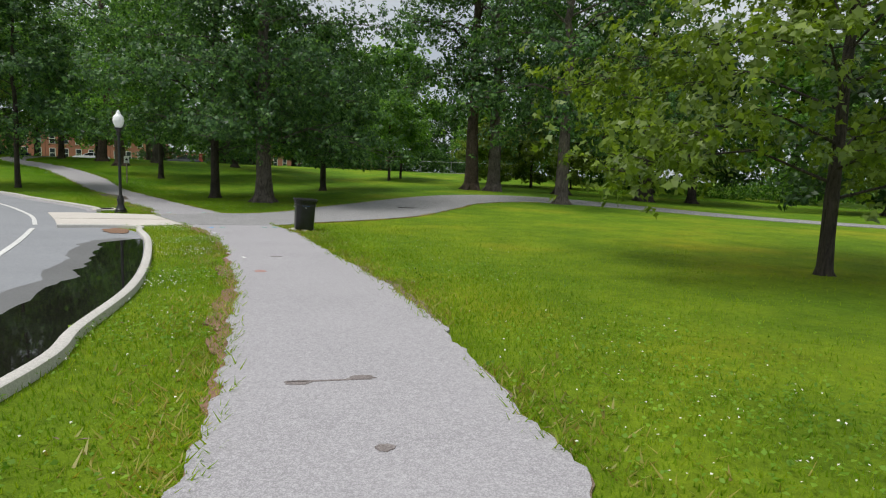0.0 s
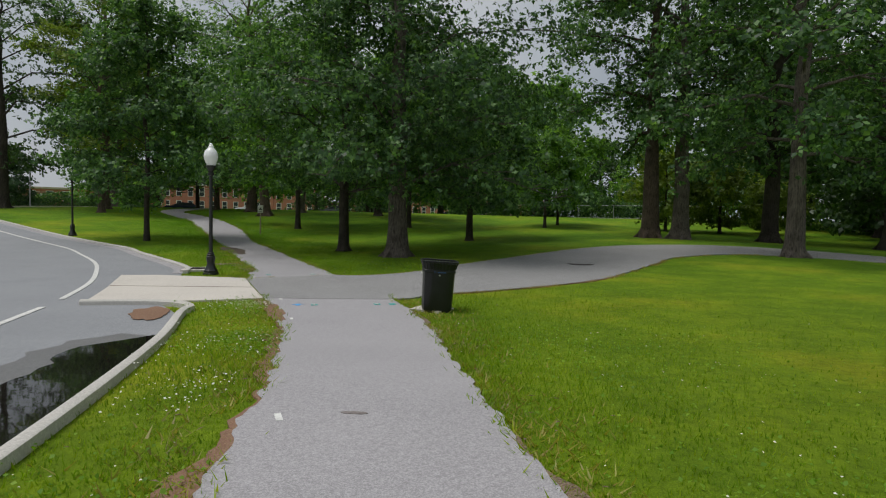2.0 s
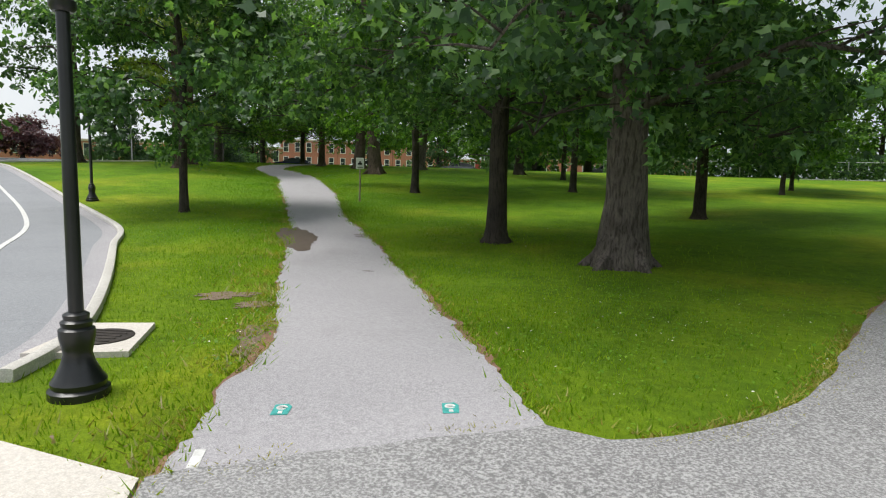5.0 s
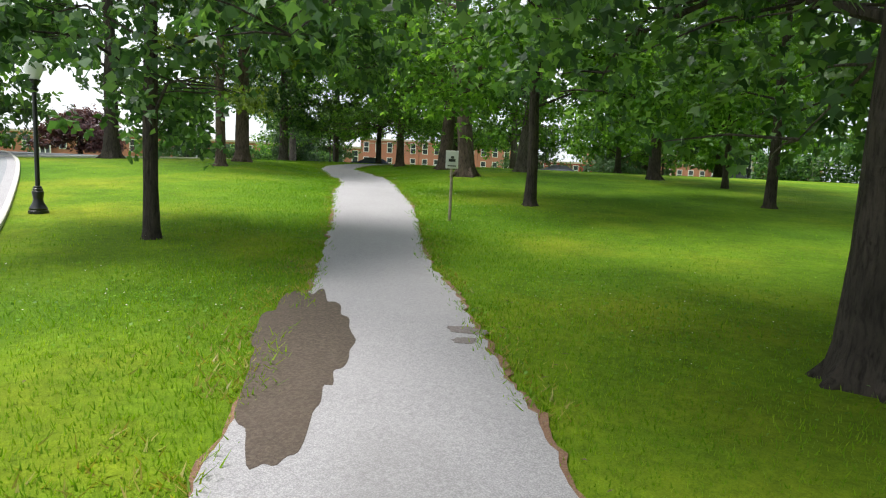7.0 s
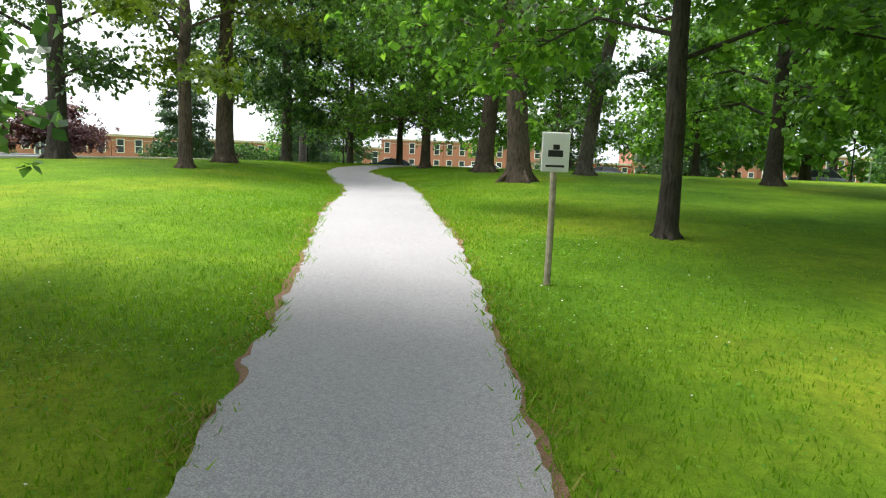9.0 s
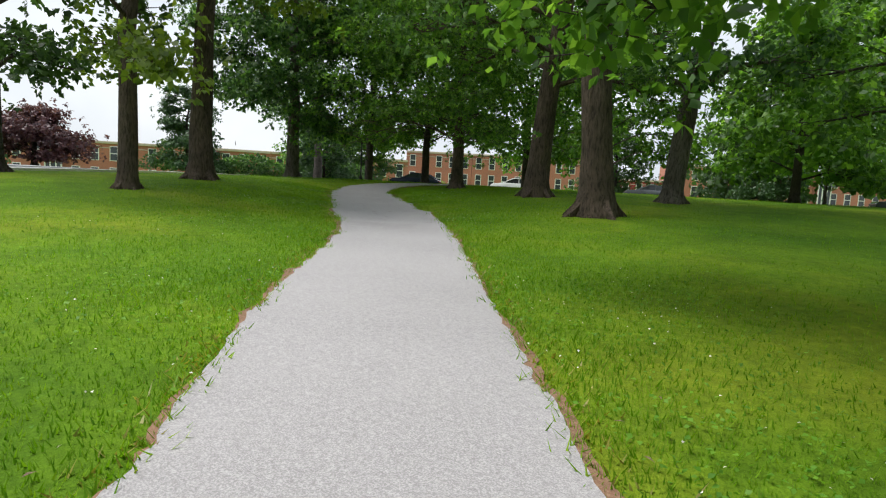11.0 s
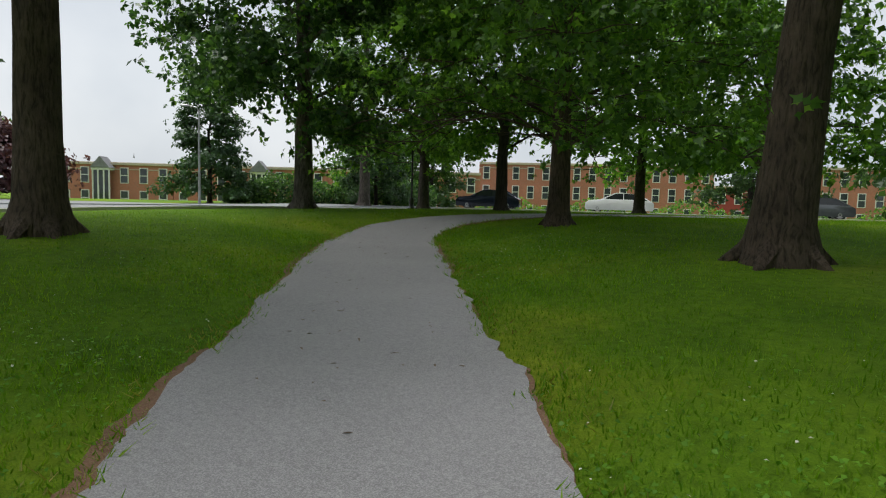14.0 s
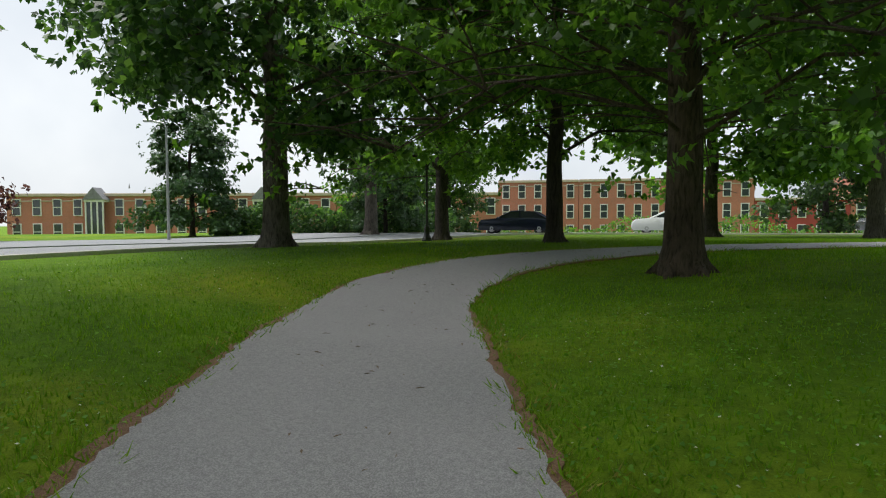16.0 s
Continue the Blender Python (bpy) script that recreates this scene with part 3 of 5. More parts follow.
for k, (line, side, width) in enumerate([(low_l, 1, 0.16), (low_r, -1, 0.1), (up_l, 1, 0.085), (up_r, -1, 0.06)]):
    structure("bare_earth_%d" % (k + 1), worn_edge(line, 3.5 + 7 * k, side, width, -0.12 if k == 1 else -0.3), DIRT if k == 1 else LITTER, "bare brown earth at the worn path edge", "earth", True)
for k, (line, side) in enumerate([(spline(BR_UP, 0.05)[28:150], 1), (spline(BR_LOW, 0.05)[45:190], -1)]):
    structure("bare_earth_%d" % (k + 11), worn_edge(line, 41.5 + 5 * k, side, 0.06, -0.2), LITTER, "reddish earth and needles along the crossing's edge", "earth", True)
for k, (x, y, rx, ry, a) in enumerate([(-3.58, 8.85, 0.085, 0.5, 0.56), (-9.0, 16.52, 0.25, 1.12, 0.745), (-6.3, 12.85, 0.14, 0.35, 0.6), (-6.8, 13.45, 0.2, 0.1, 0.8), (-7.25, 13.5, 0.2, 0.11, 0.8)]):
    structure("bare_earth_%d" % (k + 5), sheet(blob(x, y, rx, ry, a, k + 4.5, 120, 0.5 if k == 0 else 0.3 if k == 1 else 0.6), 0.0155 if k < 2 else 0.006, 0.002), LITTER if k == 0 else WETDIRT if k == 1 else DIRT, "bare brown earth washed over the path edge", "earth")


# ---------------------------------------------------------------- trees
PRUNED = np.concatenate([(resample(low_l, 40) + resample(low_r, 40)) / 2, (resample(up_l, 90) + resample(up_r, 90)) / 2])


LOBED = np.array([(0, 0), (0.42, 0.34), (0.15, 0.52), (0, 1.0), (-0.15, 0.52), (-0.42, 0.34)])
KITE = np.array([(0, 0), (0.5, 0.45), (0, 1.0), (-0.5, 0.45)])


def leaf_faces(centres, normals, heads, length, width, fold, outline=KITE):
    """Corners of every leaf: an outline about its rib, the sides folded up a little and the tip bent down."""
    side = np.cross(normals, heads)
    side /= np.linalg.norm(side, axis=1)[:, None] + 1e-9
    v = []
    for u, w in outline:
        v.append(centres + side * (width * u)[:, None] + heads * (length * w)[:, None] + normals * (fold * width * abs(u) * 2 - 0.12 * length * w * w)[:, None])
    return np.stack(v, 1).reshape(-1, 3)


def kites(centres, normals, heads, length, width, fold):
    return leaf_faces(centres, normals, heads, length, width, fold)


def grow(seed, height, base, radius, trunk, leaves, bough=1.0, leaf=0.11, limbs=16, shape="round", lean=(0, 0), fork=0.0, spread=0.5, droop=0.12, tuft=0.34, lobed=False, spray=7, low=1.0, inner=0.32):
    """Trunk with flare, limbs and a leafy crown, standing at the origin. Gives three meshes' data."""
    rnd = np.random.RandomState(seed)
    rr = random.Random(seed)
    top = np.array([lean[0] * height, lean[1] * height, height * 0.9])
    n = 12
    line = [np.array([0, 0, -0.1])]
    for i in range(1, n + 1):
        t = i / n
        line.append(top * t * np.array([t ** 0.3, t ** 0.3, 1]) + np.array([rnd.normal() * 0.02 * height * 0.4 * t, rnd.normal() * 0.02 * height * 0.4 * t, 0]))
    line.insert(1, line[0] + np.array([0, 0, 0.1 + trunk * 0.35]))
    line.insert(2, line[0] * 0 + np.array([0, 0, trunk * 1.6]))
    line = sorted(line, key=lambda p: p[2])
    rad = []
    for p in line:
        t = max(p[2], 0) / (height * 0.9)
        flare = 1 + 0.5 * math.exp(-max(p[2], 0) / (trunk * 0.9))
        rad.append(max(0.012, trunk * flare * (1 - t) ** 0.75 * 0.97 + 0.01))
    tm = Mesh().tube(line, rad, 14, 0.14, seed)
    for k in range(5):
        a = k * 1.257 + rr.random()
        c, s = math.cos(a), math.sin(a)
        tm.tube([(c * trunk * 0.5, s * trunk * 0.5, trunk * 1.4), (c * trunk * 1.15, s * trunk * 1.15, trunk * 0.45), (c * trunk * 1.9, s * trunk * 1.9, -0.02), (c * trunk * 2.6, s * trunk * 2.6, -0.1)],
                [trunk * 0.4, trunk * 0.36, trunk * 0.2, trunk * 0.06], 6, 0.2, seed + k)
    lz = np.array([p[2] for p in line])
    lxy = np.array(line)

    def on_trunk(z):
        return np.array([np.interp(z, lz, lxy[:, 0]), np.interp(z, lz, lxy[:, 1]), z])

    def reach(z):
        t = np.clip((z - base) / (height - base), 0, 1)
        if shape == "cone":
            return radius * (0.28 + 0.9 * (1 - t) ** 0.9) * min(1, 0.55 + t * 6)
        if shape == "wide":
            return radius * math.sqrt(max(0.05, 1 - (t * 1.02) ** 2.6)) * min(1, 0.75 + t * 3)
        return radius * math.sqrt(max(0.04, 1 - (2 * t - 0.85) ** 2 / 1.45))

    lm = Mesh()
    anchors, size = [], []
    for k in range(limbs):
        f = (k + 0.5) / limbs
        z0 = base * (0.96 + 0.1 * rr.random()) + (height * 0.86 - base) * f ** low
        if fork and k < 3:
            z0 = fork * (0.9 + 0.2 * rr.random())
        a = k * 2.399 + rr.uniform(-0.45, 0.45)
        rise = rr.uniform(0.12, 0.5) if shape != "cone" else rr.uniform(0.05, 0.3)
        if f < 0.25:
            rise = rr.uniform(-0.02, 0.25)
        zt = min(z0 + rise * radius, height * 0.97)
        r = reach(zt) * rr.uniform(0.72, 1.12)
        p0 = on_trunk(z0)
        tip = np.array([p0[0] + math.cos(a) * r, p0[1] + math.sin(a) * r, max(zt - droop * r * (1 - f), 0.8 * base)])
        m1 = p0 * 0.62 + tip * 0.38 + np.array([0, 0, 0.16 * r])
        m2 = p0 * 0.25 + tip * 0.75 + np.array([rr.uniform(-0.1, 0.1) * r, rr.uniform(-0.1, 0.1) * r, 0.1 * r])
        r0 = max(0.010, bough * trunk * (0.27 - 0.15 * f) * (1.5 if fork and k < 3 else 1))
        lm.tube([p0, m1, m2, tip], [r0, r0 * 0.68, r0 * 0.4, r0 * 0.12], 6, 0.1, seed + k)
        pts = [p0, m1, m2, tip]
        for q in np.linspace(inner, 1.0, 7):
            i = min(int(q * 3), 2)
            w = q * 3 - i
            c = pts[i] * (1 - w) + pts[i + 1] * w
            for _ in range(3):
                b = a + rr.uniform(-1.3, 1.3)
                ln = r * rr.uniform(0.12, 0.42) * (1.15 - 0.5 * q)
                e = c + np.array([math.cos(b) * ln, math.sin(b) * ln, rr.uniform(-0.22, 0.26) * ln])
                if _ < 2:
                    lm.tube([c, (c + e) / 2 + np.array([0, 0, 0.05 * ln]), e], [r0 * 0.22 + 0.004, r0 * 0.14 + 0.003, 0.003], 4)
                anchors += [e, (c + e) / 2]
                size += [rr.uniform(0.7, 1.25), rr.uniform(0.5, 0.9)]
    anchors, size = np.array(anchors), np.array(size)
    sprays = leaves // spray
    pick = rnd.choice(len(anchors), sprays, p=size ** 2 / (size ** 2).sum())
    c = anchors[pick] + rnd.normal(size=(sprays, 3)) * np.array([1, 1, 0.62]) * (tuft * size[pick])[:, None] * (radius / 2.6) ** 0.5
    c = c[c[:, 2] > max(0.3, 0.74 * base)]
    m = len(c)
    out = c - np.array([0, 0, height * 0.45])
    out /= np.linalg.norm(out, axis=1)[:, None]
    axis = rnd.normal(size=(m, 3)) * spread + np.array([0, 0, 0.75]) + out * 0.65
    axis /= np.linalg.norm(axis, axis=1)[:, None]
    c, axis, out = np.repeat(c, spray, 0), np.repeat(axis, spray, 0), np.repeat(out, spray, 0)
    m = len(c)
    hd = rnd.normal(size=(m, 3)) + out * 0.35
    hd -= axis * (hd * axis).sum(1)[:, None]
    hd /= np.linalg.norm(hd, axis=1)[:, None] + 1e-9
    nrm = axis + rnd.normal(size=(m, 3)) * 0.25 + hd * rnd.uniform(0.15, 0.7, m)[:, None]
    nrm /= np.linalg.norm(nrm, axis=1)[:, None]
    hd -= nrm * (hd * nrm).sum(1)[:, None]
    hd /= np.linalg.norm(hd, axis=1)[:, None] + 1e-9
    c = c + hd * (leaf * 0.25) + rnd.normal(size=(m, 3)) * leaf * 0.22
    ln = leaf * rnd.uniform(0.7, 1.3, m)
    return tm, lm, leaf_faces(c, nrm, hd, ln, ln * rnd.uniform(0.7, 0.95, m) * (1.15 if lobed else 0.85), rnd.uniform(0.02, 0.22, m), LOBED if lobed else KITE)


def tree(x, y, label, seed, height, base, radius, trunk, leaves, mat=OAK, bark=BARK_GREY, group="park trees", turn=0.0, **more):
    if more.get("leaf", 0.11) < 0.18:
        more["leaf"] = more.get("leaf", 0.11) * (0.68 if more.get("lobed") else 0.77)
        leaves = int(leaves * 1.2)
    tm, lm, lv = grow(seed, height, base, radius, trunk, leaves, **more)
    k = 6 if more.get("lobed") else 4
    c = lv.reshape(-1, k, 3)[:, 0]
    w = c @ np.array(pose(0, 0, 0, 0, 0, turn).to_3x3()).T + np.array([x, y, 0])
    near = np.full(len(w), 1e9)
    for q in PRUNED:
        near = np.minimum(near, (w[:, 0] - q[0]) ** 2 + (w[:, 1] - q[1]) ** 2)
    lv = lv.reshape(-1, k, 3)[(near > 3.4) | (w[:, 2] > 1.6)].reshape(-1, 3)
    ob = thing("tree", pose(x, y, gz(x, y) - 0.02, 0, 0, turn), label, "tree", group)
    tm.add(lm.v, lm.f)
    part("trunk", tm, bark, ob, "", True)
    crown = new("crown", quads("crown", lv, k, mat))
    crown.parent = ob
    return ob


tree(-4.9, 16.5, "large oak with a thick grey trunk beside the path fork", 11, 9.5, 1.5, 3.6, 0.22, 42000, OAK, BARK_GREY, limbs=28, tuft=0.38, shape="wide", lobed=True, leaf=0.145, droop=0.22, low=1.4, inner=0.14, bough=0.6)
tree(-6.65, 17.6, "dark-trunked oak with low spreading leafy branches", 12, 8.2, 1.35, 3.2, 0.125, 34000, OAK, BARK_DARK, limbs=24, tuft=0.36, shape="wide", lobed=True, leaf=0.14, droop=0.2, low=1.4, inner=0.18)
tree(-12.68, 17.98, "young cone-shaped oak on the lawn by the road", 13, 7.4, 1.1, 2.0, 0.07, 26000, OAK, BARK_DARK, limbs=26, shape="cone", leaf=0.13)
tree(-11.1, 23.75, "young maple with bright layered branches", 14, 7.3, 1.55, 2.5, 0.092, 24000, MAPLE, BARK_DARK, limbs=22, leaf=0.14, shape="wide")
tree(-7.75, 26.6, "young oak with a slim dark trunk", 15, 7.6, 1.5, 2.5, 0.088, 20000, MAPLE, BARK_DARK, limbs=20, leaf=0.15, shape="wide")
tree(-4.4, 22.1, "small oak with a slim dark trunk", 16, 6.0, 1.15, 1.8, 0.10, 20000, OAK, BARK_DARK, limbs=20, leaf=0.14, shape="wide")
tree(3.7, 18.75, "tall oak with drooping blue-green leaves", 17, 10.5, 2.1, 2.8, 0.19, 20000, OAK, BARK_GREY, limbs=26, droop=0.4, tuft=0.36, leaf=0.15)
tree(4.15, 6.4, "young maple with yellow-green leaves and low boughs", 18, 5.4, 0.75, 2.5, 0.07, 26000, LIME, BARK_DARK, limbs=26, droop=0.28, leaf=0.13, tuft=0.3, lobed=True, shape="wide")
tree(1.15, 24.6, "towering dark tree, one of a close pair", 19, 13.0, 2.9, 3.0, 0.27, 22000, OAK, BARK_BROWN, limbs=24, leaf=0.15, tuft=0.42, droop=0.3)
tree(2.05, 24.4, "towering dark tree with a grey trunk, one of a close pair", 20, 12.5, 3.6, 2.9, 0.26, 19000, OAK, BARK_GREY, limbs=20, leaf=0.15, tuft=0.42)
tree(5.2, 26.4, "tall oak with a straight dark trunk", 21, 12.0, 3.0, 3.4, 0.26, 18000, OAK, BARK_DARK, limbs=22, leaf=0.15, tuft=0.42, droop=0.2)
tree(8.8, 26.2, "broad oak with a thick dark trunk", 22, 11.0, 2.2, 4.0, 0.3, 12000, OAK, BARK_DARK, limbs=24, leaf=0.19, tuft=0.42)
tree(11.6, 28.0, "low spreading tree at the lawn's edge", 23, 7.0, 1.2, 3.4, 0.2, 12000, DARKLEAF, BARK_DARK, limbs=18, leaf=0.19, tuft=0.45)
# along the hill path
tree(*hill(-20.3, 25.5), "slender tree with airy yellow-green branches", 31, 9.5, 1.5, 2.3, 0.13, 14000, LIME, BARK_BROWN, limbs=20, leaf=0.13, tuft=0.26)
tree(*hill(-22.1, 27.95), "tall straight tree with a flared trunk", 32, 12.0, 3.2, 3.3, 0.215, 16000, OAK, BARK_BROWN, limbs=20, leaf=0.15, tuft=0.32)
tree(*hill(-14.45, 28.6), "massive old tree with a deeply furrowed trunk", 33, 12.0, 3.0, 4.2, 0.225, 22000, MAPLE, BARK_BROWN, limbs=24, leaf=0.14, fork=2.4, tuft=0.36, lobed=True, droop=0.25, lean=(-0.06, -0.05))
tree(*hill(-16.5, 31.2), "thick leaning tree with low leafy boughs", 34, 10.5, 1.9, 3.3, 0.21, 24000, MAPLE, BARK_BROWN, limbs=24, lean=(0.08, 0.05), leaf=0.135, tuft=0.36, lobed=True, droop=0.22)
tree(*hill(-14.25, 32.2), "leaning forked tree on the lawn", 35, 10.5, 2.7, 2.8, 0.18, 8000, OAK, BARK_GREY, limbs=18, lean=(0.12, 0.08), fork=2.0, leaf=0.15)
tree(*hill(-19.75, 33.6), "stout dark tree beside the path bend", 36, 8.0, 0.98, 3.7, 0.15, 56000, MAPLE, BARK_BROWN, limbs=54, bough=0.5, shape="wide", low=1.3, leaf=0.125, tuft=0.42, lobed=True, droop=0.25, spray=8, inner=0.1)
tree(*hill(-22.42, 36.05), "young tree with a slim trunk", 37, 7.5, 1.1, 2.4, 0.115, 32000, MAPLE, BARK_DARK, limbs=28, leaf=0.14, shape="wide")
tree(*hill(-25.75, 33.7), "tall tree with spreading upper branches", 38, 10.0, 1.4, 2.5, 0.19, 50000, OAK, BARK_GREY, limbs=34, leaf=0.15, tuft=0.34)
tree(*hill(-32.2, 41.3), "tall slim tree across the street", 39, 10.5, 1.6, 3.0, 0.2, 20000, OAK, BARK_GREY, limbs=20, leaf=0.16, tuft=0.4)
tree(*hill(-22.9, 44.3), "leafy tree beyond the path bend", 50, 8.5, 1.2, 3.0, 0.16, 16000, MAPLE, BARK_DARK, limbs=22, leaf=0.18, tuft=0.4, shape="wide")
tree(*hill(-19.6, 44.8), "spreading tree with light green leaves beyond the bend", 51, 8.0, 1.1, 3.2, 0.17, 16000, MAPLE, BARK_GREY, limbs=22, leaf=0.18, tuft=0.42, shape="wide")
tree(*hill(-26.95, 38.75), "twin-trunked tree by the street", 40, 9.5, 2.0, 2.5, 0.15, 20000, MAPLE, BARK_DARK, limbs=20, fork=1.7, leaf=0.16, tuft=0.36)
tree(*hill(-10.2, 32.3), "broad leafy tree on the slope", 41, 7.0, 1.0, 2.6, 0.17, 9000, MAPLE, BARK_DARK, limbs=22, shape="wide", leaf=0.15, tuft=0.4)
tree(-25.6, 24.6, "dark tree beside the upper road", 42, 10.5, 1.6, 3.0, 0.22, 10000, DARKLEAF, BARK_DARK, limbs=18, leaf=0.17, tuft=0.42)
purple = tree(*hill(-35.4, 30.7), "low purple-leaved ornamental tree near the street", 43, 1.9, 0.2, 1.8, 0.10, 14000, PURPLE, BARK_DARK, limbs=18, shape="wide", leaf=0.15)
far_a = tree(-2.6, 29.0, "small round young tree", 44, 4.2, 1.1, 1.4, 0.06, 8000, MAPLE, BARK_DARK, limbs=14, leaf=0.15)
far_b = tree(-3.5, 44.0, "broad round-crowned tree with dense green leaves", 45, 9.0, 0.9, 3.7, 0.22, 9500, MAPLE, BARK_DARK, limbs=20, shape="wide", leaf=0.31, tuft=0.55)
far_c = tree(8.0, 40.0, "dense dark broad-crowned tree", 46, 10.0, 0.7, 3.9, 0.25, 9500, DARKLEAF, BARK_DARK, limbs=20, shape="wide", leaf=0.31, tuft=0.55)
far_d = tree(2.3, 30.5, "bright yellow-green young tree", 47, 3.2, 0.4, 1.3, 0.06, 9000, LIME, BARK_DARK, limbs=16, leaf=0.15)
spruce = tree(*hill(-37.7, 38.2), "dark conical spruce by the street", 48, 4.6, 0.25, 1.6, 0.09, 16000, SPRUCE, BARK_DARK, limbs=34, shape="cone", leaf=0.15, tuft=0.22, droop=0.3)


def again(ob, x, y, turn, s, label=""):
    c = copy_thing(ob, pose(x, y, gz(x, y) - 0.02, 0, 0, turn) @ Matrix.Diagonal((s, s, s, 1)))
    if label:
        tagged(c, label)
    return c


for ob, x, y, turn, s in [(far_a, -2.2, 31.2, 80, 0.95), (far_b, -9.5, 47, 120, 1.0), (far_b, 3.5, 50, 30, 0.7), (far_c, 15, 44, 200, 1.1), (far_c, -14, 52.5, 90, 0.9), (far_b, 21, 36, 260, 1.0),
                          (far_c, 18, 24, 40, 0.9), (far_b, 26, 27, 10, 1.1), (far_c, 24, 16, 140, 1.0), (far_d, 4.6, 31.5, 70, 1.1), (far_d, 7.0, 33.0, 190, 0.8),
                          (far_c, -32, 20.5, 25, 0.95), (far_b, -40, 22, 130, 1.1), (far_c, -47, 26, 300, 1.0), (spruce, -34.2, 43.8, 100, 0.85), (far_b, -38, 47, 15, 0.5),
                          (far_c, -36.5, 50, 55, 0.5), (far_a, -12, 46, 220, 0.9), (far_c, -22, 54, 300, 0.5), (spruce, -13.5, 42.5, 10, 0.6), (spruce, -15.5, 53.5, 10, 0.9),
                          (far_b, 12, 55, 240, 1.2), (far_c, 0, 59, 170, 0.7), (far_b, 28, 45, 100, 1.3), (far_b, -8, 60, 70, 1.1), (far_a, -8.2, 30.5, 200, 1.2),
                          (far_c, 12, 35, 80, 0.8), (far_b, -12.6, 38.5, 33, 0.55)]:
    again(ob, *(hill(x, y) if x < -7.5 and y > 30 else (x, y)), turn, s)


# ---------------------------------------------------------------- street at the crest
STREET = [hill(*p) for p in ((-33, 16), (-29.4, 25), (-28.1, 30.5), (-28.6, 35), (-29.5, 40), (-30.2, 43.5), (-29.4, 46.4), (-26.2, 48.9), (-21, 51.0), (-12, 53.5), (5, 57), (30, 60))]
st = spline(STREET, 0.4)
sd = np.gradient(st, axis=0)
sn = np.stack([-sd[:, 1], sd[:, 0]], 1) / np.linalg.norm(sd, axis=1)[:, None]
structure("road_2", ribbon(st + sn * 1.65, st - sn * 1.65, 0.012, 8), ROAD, "pale grey street along the edge of the park", "road", True)
structure("pavement_1", ribbon(st + sn * 1.72, st + sn * 6.5, 0.03, 4), ROAD, "grey asphalt pavement beyond the street", "pavement", True)
structure("kerb_3", kerb([tuple(p) for p in (st - sn * 1.65)[::6]], side=-1), KERB, "concrete kerb of the street", "kerb", True)


